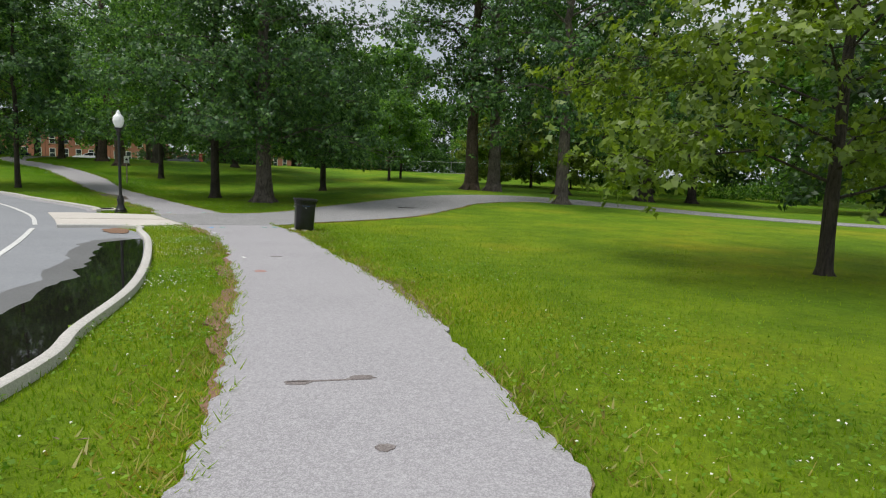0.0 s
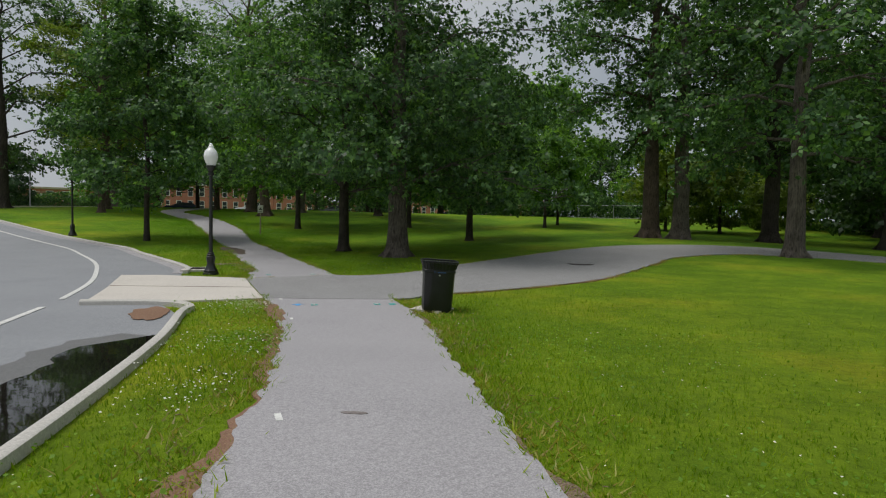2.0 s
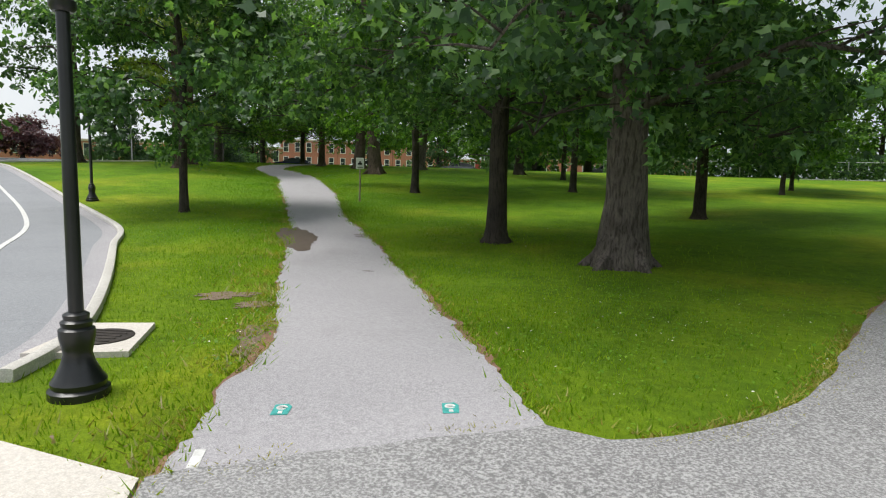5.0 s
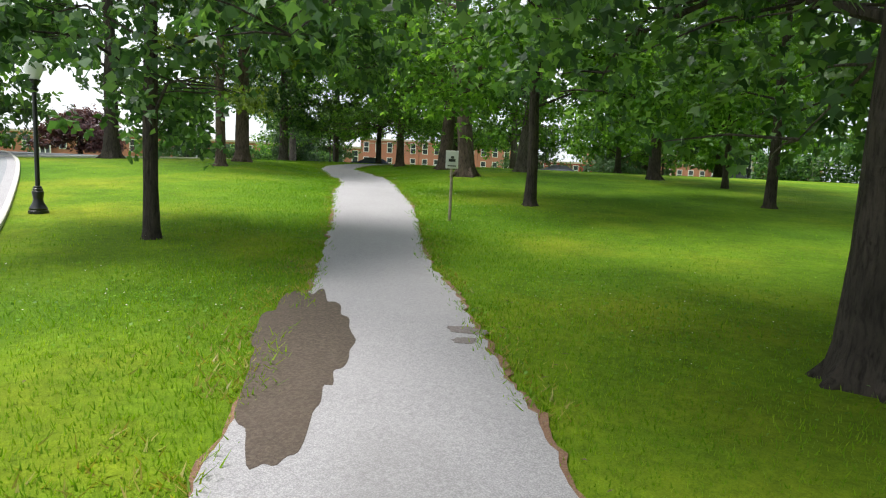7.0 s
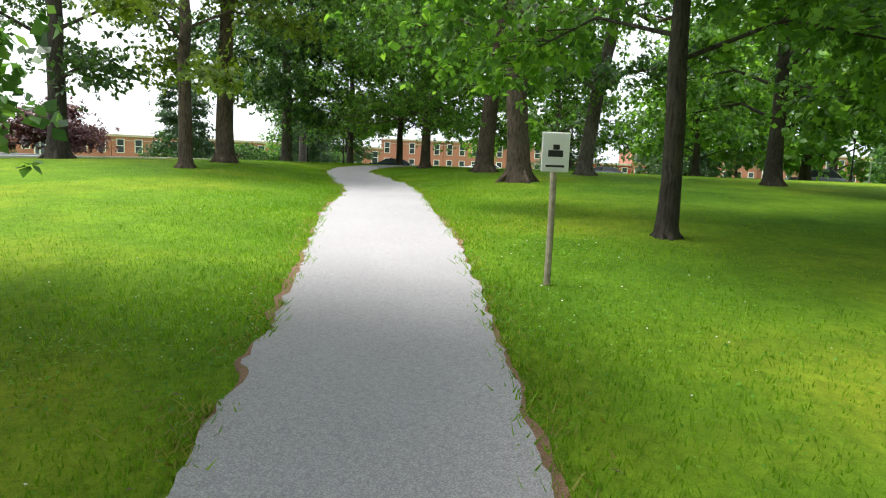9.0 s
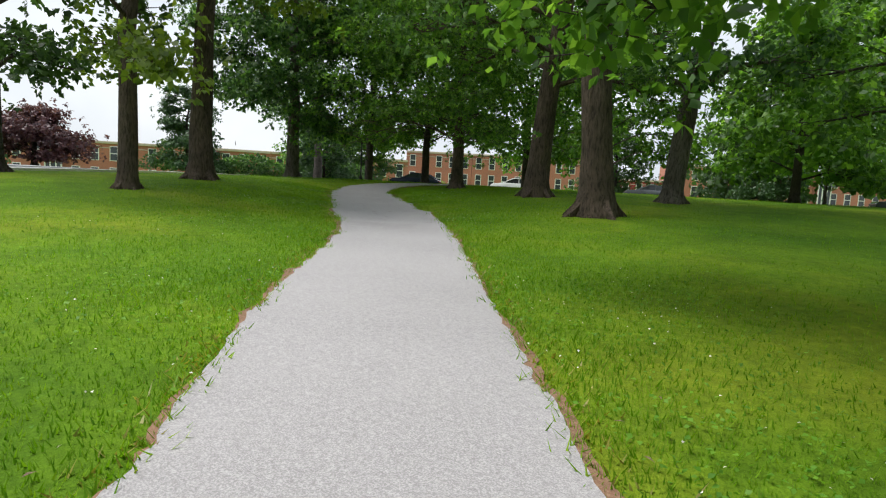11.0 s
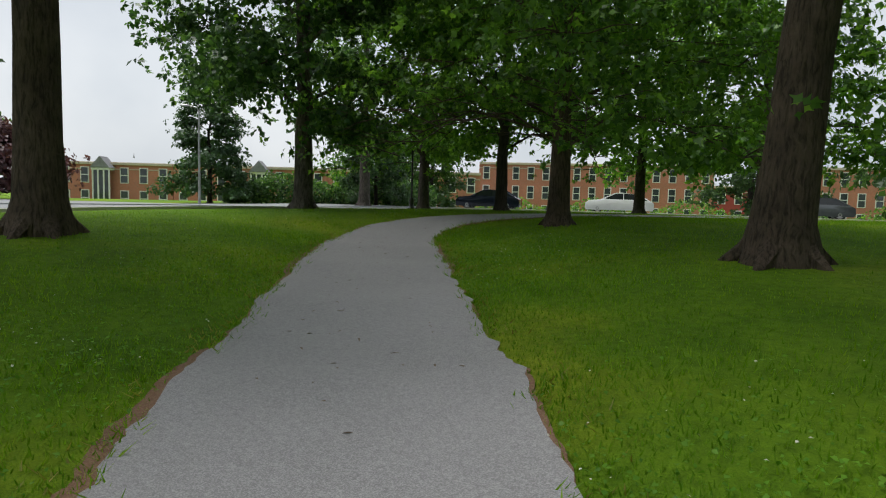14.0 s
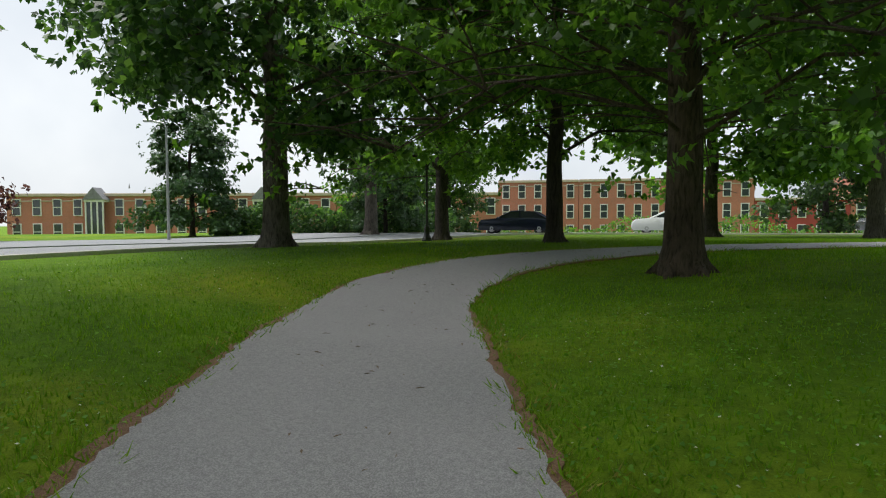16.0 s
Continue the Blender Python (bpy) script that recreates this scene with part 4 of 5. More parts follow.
def car(x, y, turn, paint, label, roof=0.80, length=2.64):
    ob = thing("car", pose(x, y, gz(x, y) + 0.012, 0, 0, turn), label, "car", "parked cars")
    L, W = length / 2, 0.5
    body = Mesh()
    prof = [(-L, 0.2), (-L * 0.985, 0.42), (-L * 0.9, 0.5), (-L * 0.45, 0.54), (L * 0.45, 0.55), (L * 0.9, 0.49), (L * 0.99, 0.38), (L, 0.2), (L * 0.96, 0.12), (-L * 0.96, 0.12)]
    for w, q in ((-W, 0.9), (-W * 0.96, 1.0), (W * 0.96, 1.0), (W, 0.9)):
        body.v += [(px * (1.0 if q == 1 else 0.985), w, 0.12 + (pz - 0.12) * (1 if q == 1 else 0.93)) for px, pz in prof]
    n = len(prof)
    for r in range(3):
        for i in range(n):
            j = (i + 1) % n
            body.f.append((r * n + i, r * n + j, (r + 1) * n + j, (r + 1) * n + i))
    body.f += [tuple(reversed(range(n))), tuple(range(3 * n, 4 * n))]
    shell = part("body", body, paint, ob, "", True)
    cab = [(-L * 0.86, 0.5), (-L * 0.5, roof - 0.03), (-L * 0.1, roof), (L * 0.12, roof - 0.02), (L * 0.52, 0.53)]
    glass, top = Mesh(), Mesh()
    for w, k in ((-W * 0.93, 1), (-W * 0.78, 0), (W * 0.78, 0), (W * 0.93, 1)):
        glass.v += [(px, w if pz < 0.6 else w * 0.86, pz) for px, pz in cab]
    for r in range(3):
        for i in range(4):
            glass.f.append((r * 5 + i, r * 5 + i + 1, (r + 1) * 5 + i + 1, (r + 1) * 5 + i))
    glass.f += [(4, 3, 2, 1, 0), (15, 16, 17, 18, 19)]
    part("window_glass", glass, CAR_GLASS, ob, "", True)
    for i in range(1, 3):
        (x0, z0), (x1, z1) = cab[i], cab[i + 1]
        top.add([(x0, -W * 0.8, z0 + 0.006), (x1, -W * 0.8, z1 + 0.006), (x1, W * 0.8, z1 + 0.006), (x0, W * 0.8, z0 + 0.006), (x0, -W * 0.8, z0 - 0.02), (x1, -W * 0.8, z1 - 0.02), (x1, W * 0.8, z1 - 0.02), (x0, W * 0.8, z0 - 0.02)],
                [(0, 1, 2, 3), (4, 7, 6, 5), (0, 4, 5, 1), (2, 6, 7, 3)])
    part("roof", top, paint, ob)
    for s in (-1, 1):
        for i, (a, b) in enumerate(((0, 1), (2, 3), (3, 4))):
            (x0, z0), (x1, z1) = cab[a], cab[b]
            part("pillar", Mesh().tube([(x0, s * W * (0.94 if z0 < 0.6 else 0.81), z0), (x1, s * W * (0.94 if z1 < 0.6 else 0.81), z1)], [0.022, 0.022], 5), paint, ob)
        part("pillar", Mesh().tube([(-L * 0.12, s * W * 0.94, 0.52), (-L * 0.12, s * W * 0.81, roof - 0.01)], [0.016, 0.016], 5), paint, ob)
        for fx in (-L * 0.63, L * 0.63):
            wh = thing("wheel", pose(fx, s * (W - 0.07), 0.185, 90, 0, 0), "", "")
            wh.parent = ob
            part("tyre", Mesh().lathe([(0.12, -0.06), (0.185, -0.05), (0.185, 0.05), (0.12, 0.06)], 18), RUBBER, wh, "", True)
            part("rim", Mesh().lathe([(0.125, -0.063), (0.03, -0.075), (0.03, 0.075), (0.125, 0.063)], 10), ALLOY, wh, "", True)
        part("headlight", Mesh().box(L * 0.90, s * 0.36 - 0.08, 0.34, L * 0.985, s * 0.36 + 0.08, 0.41, 0.01), LAMP_CLEAR, ob)
        part("tail_light", Mesh().box(-L * 0.99, s * 0.37 - 0.08, 0.37, -L * 0.93, s * 0.37 + 0.08, 0.45, 0.01), LAMP_RED, ob)
        part("mirror", Mesh().box(L * 0.38, s * 0.56 - 0.045, 0.53, L * 0.43, s * 0.56 + 0.045, 0.58, 0.01), paint, ob)
    return ob


car(*hill(-30.15, 46.4), 209.4, CAR_DARK, "dark blue sedan parked at the kerb")
car(*hill(-25.7, 49.15), 209.4, CAR_WHITE, "white sedan parked at the kerb")
car(*hill(-19.4, 51.6), 204.4, CAR_GREY, "grey car low behind the crest")
car(*hill(-9.0, 53.4), 197.4, CAR_GREY, "grey car parked on the street", 0.95)



# ---------------------------------------------------------------- lamps, sign, bin
def street_lamp(x, y, label, turn=0):
    z = gz(x, y)
    ob = thing("street_lamp", pose(x, y, z, 0, 0, turn), label, "lamp post", "park lamps")
    base = [(0.115, -0.03), (0.115, 0.03), (0.10, 0.04), (0.104, 0.062), (0.088, 0.085), (0.064, 0.135), (0.053, 0.175), (0.058, 0.20), (0.067, 0.25), (0.067, 0.275), (0.054, 0.285), (0.06, 0.305), (0.046, 0.315), (0.049, 0.335), (0.034, 0.345)]
    part("base", Mesh().lathe(base, 16), BLACK_PAINT, ob, "flared cast base", True)
    part("pole", Mesh().lathe([(0.028, 0.30), (0.027, 0.8), (0.024, 1.5), (0.024, 1.515)], 14), BLACK_PAINT, ob, "", True)
    part("collar", Mesh().lathe([(0.036, 1.5), (0.048, 1.515), (0.048, 1.54), (0.034, 1.55), (0.036, 1.57), (0.062, 1.615), (0.074, 1.63), (0.074, 1.648), (0.06, 1.65)], 16), BLACK_PAINT, ob, "", True)
    part("globe", Mesh().lathe([(0.058, 1.648), (0.072, 1.68), (0.095, 1.74), (0.103, 1.78), (0.103, 1.80), (0.099, 1.815), (0.099, 1.825), (0.084, 1.87), (0.053, 1.9), (0.040, 1.92), (0.040, 1.94), (0.025, 1.955), (0.026, 1.965), (0.011, 1.985), (0.000, 1.99)], 20), GLOBE, ob, "white acorn globe", True)
    return ob


street_lamp(-6.32, 11.80, "black post lamp with a white acorn globe by the apron")
street_lamp(-15.25, 18.05, "black post lamp with a white acorn globe along the kerb")
street_lamp(*hill(-26.7, 38.0), "black post lamp under the trees by the street")
street_lamp(-10.0, 44.5, "black post lamp beyond the lawn")


def litter_bin(x, y, turn):
    ob = thing("litter_bin", pose(x, y, gz(x, y) + 0.022, 0, 3, turn) @ Matrix.Diagonal((1, 1, 0.92, 1)), "black square metal litter bin with a flared slatted rim", "litter bin")
    body = Mesh()
    body.lathe([(0.143, 0.0), (0.146, 0.02), (0.155, 0.40), (0.157, 0.435), (0.164, 0.472), (0.174, 0.497), (0.169, 0.497), (0.159, 0.47), (0.152, 0.43)], 32, (0, 0, 0), 7)
    part("body", body, BLACK_PAINT, ob, "", True)
    part("plinth", Mesh().lathe([(0.125, -0.03), (0.125, 0.012)], 32, (0, 0, 0), 7), IRON, ob)
    for k in range(36):
        a = 2 * math.pi * k / 36
        c, s = math.cos(a), math.sin(a)
        q = 1 / (abs(c) ** 6 + abs(s) ** 6) ** (1 / 6)
        x0, y0, x1, y1 = 0.164 * q * c, 0.164 * q * s, 0.177 * q * c, 0.177 * q * s
        part("slat", Mesh().tube([(x0 * 0.95, y0 * 0.95, 0.44), (x0, y0, 0.475), (x1, y1, 0.515)], [0.0085, 0.0085, 0.0085], 4), BLACK_PAINT, ob)
    rim = [(0.177 / (abs(math.cos(a)) ** 6 + abs(math.sin(a)) ** 6) ** (1 / 6) * math.cos(a), 0.177 / (abs(math.cos(a)) ** 6 + abs(math.sin(a)) ** 6) ** (1 / 6) * math.sin(a), 0.517) for a in np.linspace(0, 2 * math.pi, 41)]
    part("rim", Mesh().tube(rim, [0.0105] * 41, 6), BLACK_PAINT, ob, "", True)
    part("liner", Mesh().lathe([(0.12, 0.03), (0.13, 0.40), (0.126, 0.40), (0.115, 0.035)], 24, (0, 0, 0), 6), IRON, ob, "dark inner liner", True)
    part("band", Mesh().lathe([(0.159, 0.40), (0.163, 0.405), (0.163, 0.425), (0.159, 0.43)], 32, (0, 0, 0), 7), BLACK_PAINT, ob)
    part("lock", Mesh().tube([(0.0, -0.15, 0.375), (0.0, -0.166, 0.375)], [0.009, 0.009], 10), STEEL, ob, "round steel lock")
    word = bpy.data.curves.new("lettering", "FONT")
    word.body, word.size, word.align_x, word.extrude = "Recycle", 0.026, "CENTER", 0.0004
    word.materials.append(SIGN_WHITE)
    text = new("lettering", word)
    text.parent = ob
    text.matrix_local = Matrix(((0, 0, -1, -0.1665), (-1, 0, 0, 0.04), (0, 1, 0, 0.372), (0, 0, 0, 1)))
    for q in (-0.016, 0.096):
        ring = [(-0.1655, q + 0.008 * math.cos(a), 0.380 + 0.008 * math.sin(a)) for a in np.linspace(0, 2 * math.pi, 13)]
        part("recycling_mark", Mesh().tube(ring, [0.002] * 13, 4), SIGN_WHITE, ob)
    part("sticker", Mesh().box(-0.02, -0.1672, 0.401, 0.06, -0.1655, 0.411), DULL_BLUE, ob, "worn blue recycling sticker")
    ring = [(-0.045 + 0.009 * math.cos(a), -0.1655, 0.406 + 0.009 * math.sin(a)) for a in np.linspace(0, 2 * math.pi, 13)]
    part("recycling_mark", Mesh().tube(ring, [0.002] * 13, 4), DULL_BLUE, ob)
    return ob


BIN_X, BIN_Y = -2.2, 9.55
structure("bin_slab", sheet([(BIN_X - 0.25, BIN_Y - 0.08), (BIN_X + 0.07, BIN_Y - 0.15), (BIN_X + 0.15, BIN_Y + 0.13), (BIN_X - 0.20, BIN_Y + 0.19)], 0.022), CONCRETE, "small concrete slab under the bin", "slab")
litter_bin(BIN_X, BIN_Y, 18)


def path_sign(x, y, turn):
    ob = thing("path_sign", pose(x, y, gz(x, y), 0, 0, turn) @ Matrix.Diagonal((1.14, 1.14, 1.14, 1)), "small white notice on a thin timber post", "sign")
    part("post", Mesh().tube([(0, 0, -0.05), (0.004, 0, 0.4), (0.0, 0, 0.8)], [0.019, 0.018, 0.017], 8, 0.1), POST_WOOD, ob, "", True)
    plate = part("plate", Mesh().box(-0.075, -0.028, 0.62, 0.075, -0.019, 0.83, 0.004), SIGN_WHITE, ob, "white metal plate with a dark picture")
    part("picture", Mesh().box(-0.04, -0.031, 0.70, 0.04, -0.0285, 0.735, 0.0), BLACK_PAINT, plate)
    part("picture", Mesh().box(-0.015, -0.031, 0.738, 0.02, -0.0285, 0.765, 0.0), BLACK_PAINT, plate)
    part("print", Mesh().box(-0.05, -0.031, 0.645, 0.05, -0.0285, 0.657, 0.0), IRON, plate)
    return ob


path_sign(-11.2, 21.37, 36)

# manhole on its slab
structure("inlet_slab", sheet([(-6.98, 11.95), (-7.23, 12.48), (-6.93, 12.66), (-6.58, 12.22)], 0.03), CONCRETE, "concrete inlet slab beside the kerb", "slab")
lid = thing("manhole_cover", pose(-6.92, 12.32, gz(-6.92, 12.32) + 0.03, 0, 0, 20), "round rusty iron manhole cover in a slab", "manhole")
part("cover", Mesh().lathe([(0.16, -0.01), (0.16, 0.005), (0.15, 0.008)], 24), IRON, lid)
for k in range(5):
    part("rib", Mesh().box(-0.11, -0.10 + k * 0.05 - 0.008, 0.008, 0.11, -0.10 + k * 0.05 + 0.008, 0.013, 0.002), IRON, lid)
lid2 = thing("manhole_cover", pose(-0.9, 15.6, gz(-0.9, 15.6) + 0.01, 0, 0, 0), "dark iron cover set in the branch path", "manhole")
part("cover", Mesh().lathe([(0.26, -0.01), (0.26, 0.006), (0.24, 0.008)], 24), IRON, lid2)


# painted marks on the asphalt
def mark(name, pts, mat, label, lift=0.0165):
    return structure(name, sheet(pts, lift, 0.002), mat, label, "paint mark")


def bar(x, y, w, l, turn):
    a = radians(turn)
    return [(x + u * math.cos(a) - v * math.sin(a), y + u * math.sin(a) + v * math.cos(a)) for u, v in ((-w / 2, -l / 2), (w / 2, -l / 2), (w / 2, l / 2), (-w / 2, l / 2))]


def outline(x, y, turn, pts):
    a = radians(turn)
    return [(x + u * math.cos(a) - v * math.sin(a), y + u * math.sin(a) + v * math.cos(a)) for u, v in pts]


for k, (x, y, w, l) in enumerate([(-3.962, 9.665, 0.032, 0.10), (-3.259, 8.584, 0.026, 0.10), (-5.454, 11.60, 0.035, 0.13), (-2.05, 6.2, 0.03, 0.10)]):
    mark("paint_mark_%d" % (k + 1), bar(x, y, w, l, 35), WHITE_LINE, "short white survey dash on the asphalt", 0.0195 if k == 0 else 0.0158)
mark("paint_mark_5", outline(-3.605, 9.368, 32, [(-0.022, -0.06), (0.022, -0.055), (0.02, 0.012), (0.062, 0.02), (0.004, 0.07), (-0.06, 0.016), (-0.024, 0.01)]), BLUE_CHALK, "blue painted arrow on the asphalt")
for k, (x, y) in enumerate([(-3.45, 9.424), (-2.87, 9.689), (-2.723, 9.743), (-5.48, 12.034), (-4.914, 12.356)]):
    mark("paint_mark_%d" % (6 + k), outline(x, y, 30, [(-0.034, -0.05), (0.03, -0.048), (0.036, 0.03), (0.02, 0.056), (-0.03, 0.05)]), TEAL_CHALK, "teal painted symbol with a white figure on the asphalt")
    if k == 2:
        continue
    ring = [(0.022 * q * math.cos(b), 0.016 + 0.022 * q * math.sin(b)) for q, bs in ((1.0, np.linspace(0, 5.6, 10)), (0.6, np.linspace(5.6, 0, 10))) for b in bs]
    mark("paint_figure_%d" % (1 + k), outline(x, y, 30, ring), WHITE_LINE, "small white painted figure", 0.0185)
    mark("paint_bar_%d" % (1 + k), outline(x, y, 30, [(-0.008, -0.04), (0.008, -0.04), (0.008, -0.018), (-0.008, -0.018)]), WHITE_LINE, "small white painted figure", 0.0185)
mark("paint_mark_12", blob(-1.62, 5.35, 0.05, 0.07, 0.6, 14.0, 30, 0.4), RED_CHALK, "faded pink paint patch on the path edge", 0.0155)
for k, (x, y, rx, ry) in enumerate([(-0.585, 2.45, 0.055, 0.03), (-0.33, 2.54, 0.06, 0.03), (-0.16, 1.86, 0.03, 0.028), (-6.9, 14.9, 0.05, 0.02), (-1.75, 6.35, 0.06, 0.02), (-8.45, 17.2, 0.12, 0.06), (-8.36, 17.03, 0.07, 0.05)]):
    mark("stain_%d" % (k + 1), blob(x, y, rx, ry, 0.2, 30.0 + k, 36, 0.4), STAIN, "dark stain on the asphalt")
structure("crack_1", strip([(-0.63, 2.45), (-0.45, 2.475), (-0.28, 2.53)], 0.014, 0.0165), STAIN, "tar-filled crack in the path", "crack")


# ---------------------------------------------------------------- terraces beyond the street
def terrace(x, y, turn, width, label, storeys=2, bay=True, z=None, depth=5.0, awnings=False, base_wall=BRICK):
    """One brick row house; its front faces its own -y."""
    z = gz(x, y) - 0.9 if z is None else z
    ob = thing("row_house", pose(x, y, z, 0, 0, turn), label, "house", "brick terrace")
    h = 1.66 * storeys + 1.0
    part("wall", Mesh().box(-width / 2, 0, -0.5, width / 2, depth, h), base_wall, ob)
    part("cornice", Mesh().box(-width / 2 + 0.01, -0.14, h - 0.16, width / 2 - 0.01, 0.12, h + 0.04, 0.02), TAN_TRIM, ob, "pale moulded cornice")
    part("band", Mesh().box(-width / 2 + 0.01, -0.05, h - 0.5, width / 2 - 0.01, 0.05, h - 0.43, 0.01), TAN_TRIM, ob)
    part("band", Mesh().box(-width / 2 + 0.01, -0.06, 0.84, width / 2 - 0.01, 0.05, 0.93, 0.01), WHITE_TRIM, ob, "white stone course")
    part("roof", Mesh().box(-width / 2 + 0.02, 0.13, h + 0.003, width / 2 - 0.02, depth, h + 0.06), GREY_ROOF, ob)
    n = max(2, int(width / 1.2))
    for s in range(storeys + 1):
        zc = -0.3 + 0.75 if s == 0 else 0.95 + (s - 1) * 1.66 + 0.28
        hh = 0.42 if s == 0 else 1.05
        for k in range(n):
            xc = -width / 2 + (k + 0.5) * width / n
            if bay and k == 0 and s > 0:
                continue
            win = part("window", Mesh().box(xc - 0.31, -0.045, zc - 0.05, xc + 0.31, 0.04, zc + hh + 0.06, 0.012), WHITE_TRIM, ob, "white sash window frame")
            part("pane", Mesh().box(xc - 0.24, -0.052, zc + 0.01, xc + 0.24, -0.04, zc + hh * 0.48), WINDOW_DARK, win)
            part("pane", Mesh().box(xc - 0.24, -0.052, zc + hh * 0.54, xc + 0.24, -0.04, zc + hh), WINDOW_DARK, win)
            if awnings and s == storeys and k >= n - 2:
                aw = Mesh().add([(xc - 0.28, -0.06, zc + hh), (xc + 0.28, -0.06, zc + hh), (xc + 0.28, -0.4, zc + hh * 0.45), (xc - 0.28, -0.4, zc + hh * 0.45), (xc - 0.28, -0.06, zc + hh * 0.97), (xc + 0.28, -0.06, zc + hh * 0.97),
                                  (xc + 0.28, -0.39, zc + hh * 0.42), (xc - 0.28, -0.39, zc + hh * 0.42)], [(0, 1, 2, 3), (7, 6, 5, 4), (0, 3, 7, 4), (1, 5, 6, 2), (3, 2, 6, 7)])
                part("awning", aw, AWNING, ob, "cream canvas awning")
    if bay:
        xc = -width / 2 + width / n * 0.55
        por = part("porch_bay", Mesh().box(xc - 0.62, -0.75, 0.9, xc + 0.62, 0.0, 1.02, 0.02), WHITE_TRIM, ob, "white enclosed upper porch")
        for px in (-0.58, -0.2, 0.2, 0.58):
            part("post", Mesh().box(xc + px - 0.045, -0.73, 1.02, xc + px + 0.045, -0.64, h - 0.55, 0.008), WHITE_TRIM, por)
        part("rail", Mesh().box(xc - 0.6, -0.72, 1.42, xc + 0.6, -0.67, 1.48, 0.008), WHITE_TRIM, por)
        part("glazing", Mesh().box(xc - 0.56, -0.66, 1.04, xc + 0.56, -0.6, h - 0.56), WINDOW_DARK, por)
        part("lintel", Mesh().box(xc - 0.64, -0.77, h - 0.56, xc + 0.64, 0.0, h - 0.4, 0.015), WHITE_TRIM, por)
        gab = Mesh().add([(xc - 0.72, -0.85, h - 0.4), (xc + 0.72, -0.85, h - 0.4), (xc, -0.85, h + 0.42), (xc - 0.72, 0.2, h - 0.4), (xc + 0.72, 0.2, h - 0.4), (xc, 0.2, h + 0.42)],
                         [(0, 1, 2), (5, 4, 3), (0, 2, 5, 3), (1, 4, 5, 2), (0, 3, 4, 1)])
        part("gable", gab, GREY_ROOF, por, "grey slate gable")
        part("finial", Mesh().lathe([(0.05, h + 0.38), (0.03, h + 0.55), (0.0, h + 0.75)], 8), GREY_ROOF, por)
    return ob


for k in range(6):
    terrace(*hill(-52.5 - 5.6 * (k - 2) * 0.749, 52.5 - 5.6 * (k - 2) * 0.663), 45.9, 5.55, "two-storey red brick row house with white sash windows", 2, k in (2, 4), -0.65, awnings=k == 1)
for k in range(8):
    terrace(*hill(-45 + 6.6 * k * 0.87, 71.0 + 6.6 * k * 0.49), 33.9, 6.55, "three-storey red brick row house across the street", 3 if k != 3 else 2, k in (6,), -0.9, base_wall=RED_WALL if k == 3 else BRICK)

# tall street-light pole
pole = thing("street_pole", pose(*hill(-33.4, 35.5), gz(*hill(-33.4, 35.5)), 0, 0, 44), "slim grey metal street-light pole with a short arm", "lamp post")
part("shaft", Mesh().tube([(0, 0, -0.05), (0, 0, 1.5), (0, 0, 2.9)], [0.04, 0.033, 0.024], 8), STEEL, pole, "", True)
part("arm", Mesh().tube([(0, 0, 2.86), (-0.06, 0, 3.0), (-0.35, 0, 3.06)], [0.022, 0.02, 0.018], 6), STEEL, pole, "", True)
part("lamp_head", Mesh().box(-0.58, -0.05, 3.03, -0.33, 0.05, 3.09, 0.015), STEEL, pole)


# ---------------------------------------------------------------- hedge and fence beyond the lawn
def leafy_box(seed, length, width, height, leaves, mat, label, x, y, turn):
    rnd = np.random.RandomState(seed)
    c = rnd.uniform(-0.5, 0.5, (leaves, 3)) * np.array([length, width, height]) + np.array([0, 0, height / 2])
    c[:, 2] *= 0.82 + 0.25 * np.sin(c[:, 0] * 1.3 + seed)
    nrm = rnd.normal(size=(leaves, 3)) + np.array([0, 0, 0.7])
    nrm /= np.linalg.norm(nrm, axis=1)[:, None]
    hd = rnd.normal(size=(leaves, 3))
    hd -= nrm * (hd * nrm).sum(1)[:, None]
    hd /= np.linalg.norm(hd, axis=1)[:, None]
    ln = rnd.uniform(0.1, 0.2, leaves)
    ob = new("hedge", quads("hedge", kites(c, nrm, hd, ln, ln * 0.7, np.full(leaves, 0.1)), 4, mat))
    ob.matrix_world = pose(x, y, gz(x, y), 0, 0, turn)
    return tagged(ob, label, "hedge", "", "stuff")


leafy_box(1, 16, 1.6, 1.5, 14000, OAK, "clipped green hedge beyond the lawn", -1.5, 41.5, 8)
leafy_box(2, 22, 1.8, 1.7, 14000, MAPLE, "loose green shrubbery along the fence", 15.5, 35.0, -28)
leafy_box(3, 26, 2.0, 1.5, 9000, MAPLE, "green shrubs before the terrace", *hill(-25, 59.5), 30)
leafy_box(4, 9, 1.6, 1.2, 9000, OAK, "green shrubs beside the street", *hill(-36.0, 43.0), 64)
fence = thing("fence", pose(2.5, 39.6, gz(2.5, 39.6), 0, 0, -4), "grey chain-link park fence with posts", "fence")
for k in range(13):
    part("post", Mesh().tube([(-12 + 2 * k, 0, -0.8), (-12 + 2 * k, 0, 0.85)], [0.02, 0.02], 6), STEEL, fence)
for zz in (0.1, 0.82):
    part("rail", Mesh().tube([(-12, 0, zz), (12, 0, zz)], [0.012, 0.012], 5), STEEL, fence)


# ---------------------------------------------------------------- grass, clover, litter (countless small stuff)
def near_line(x, y, lines):
    d = np.full(len(x), 1e9)
    for l in lines:
        for p in l[::3]:
            d = np.minimum(d, (x - p[0]) ** 2 + (y - p[1]) ** 2)
    return np.sqrt(d)


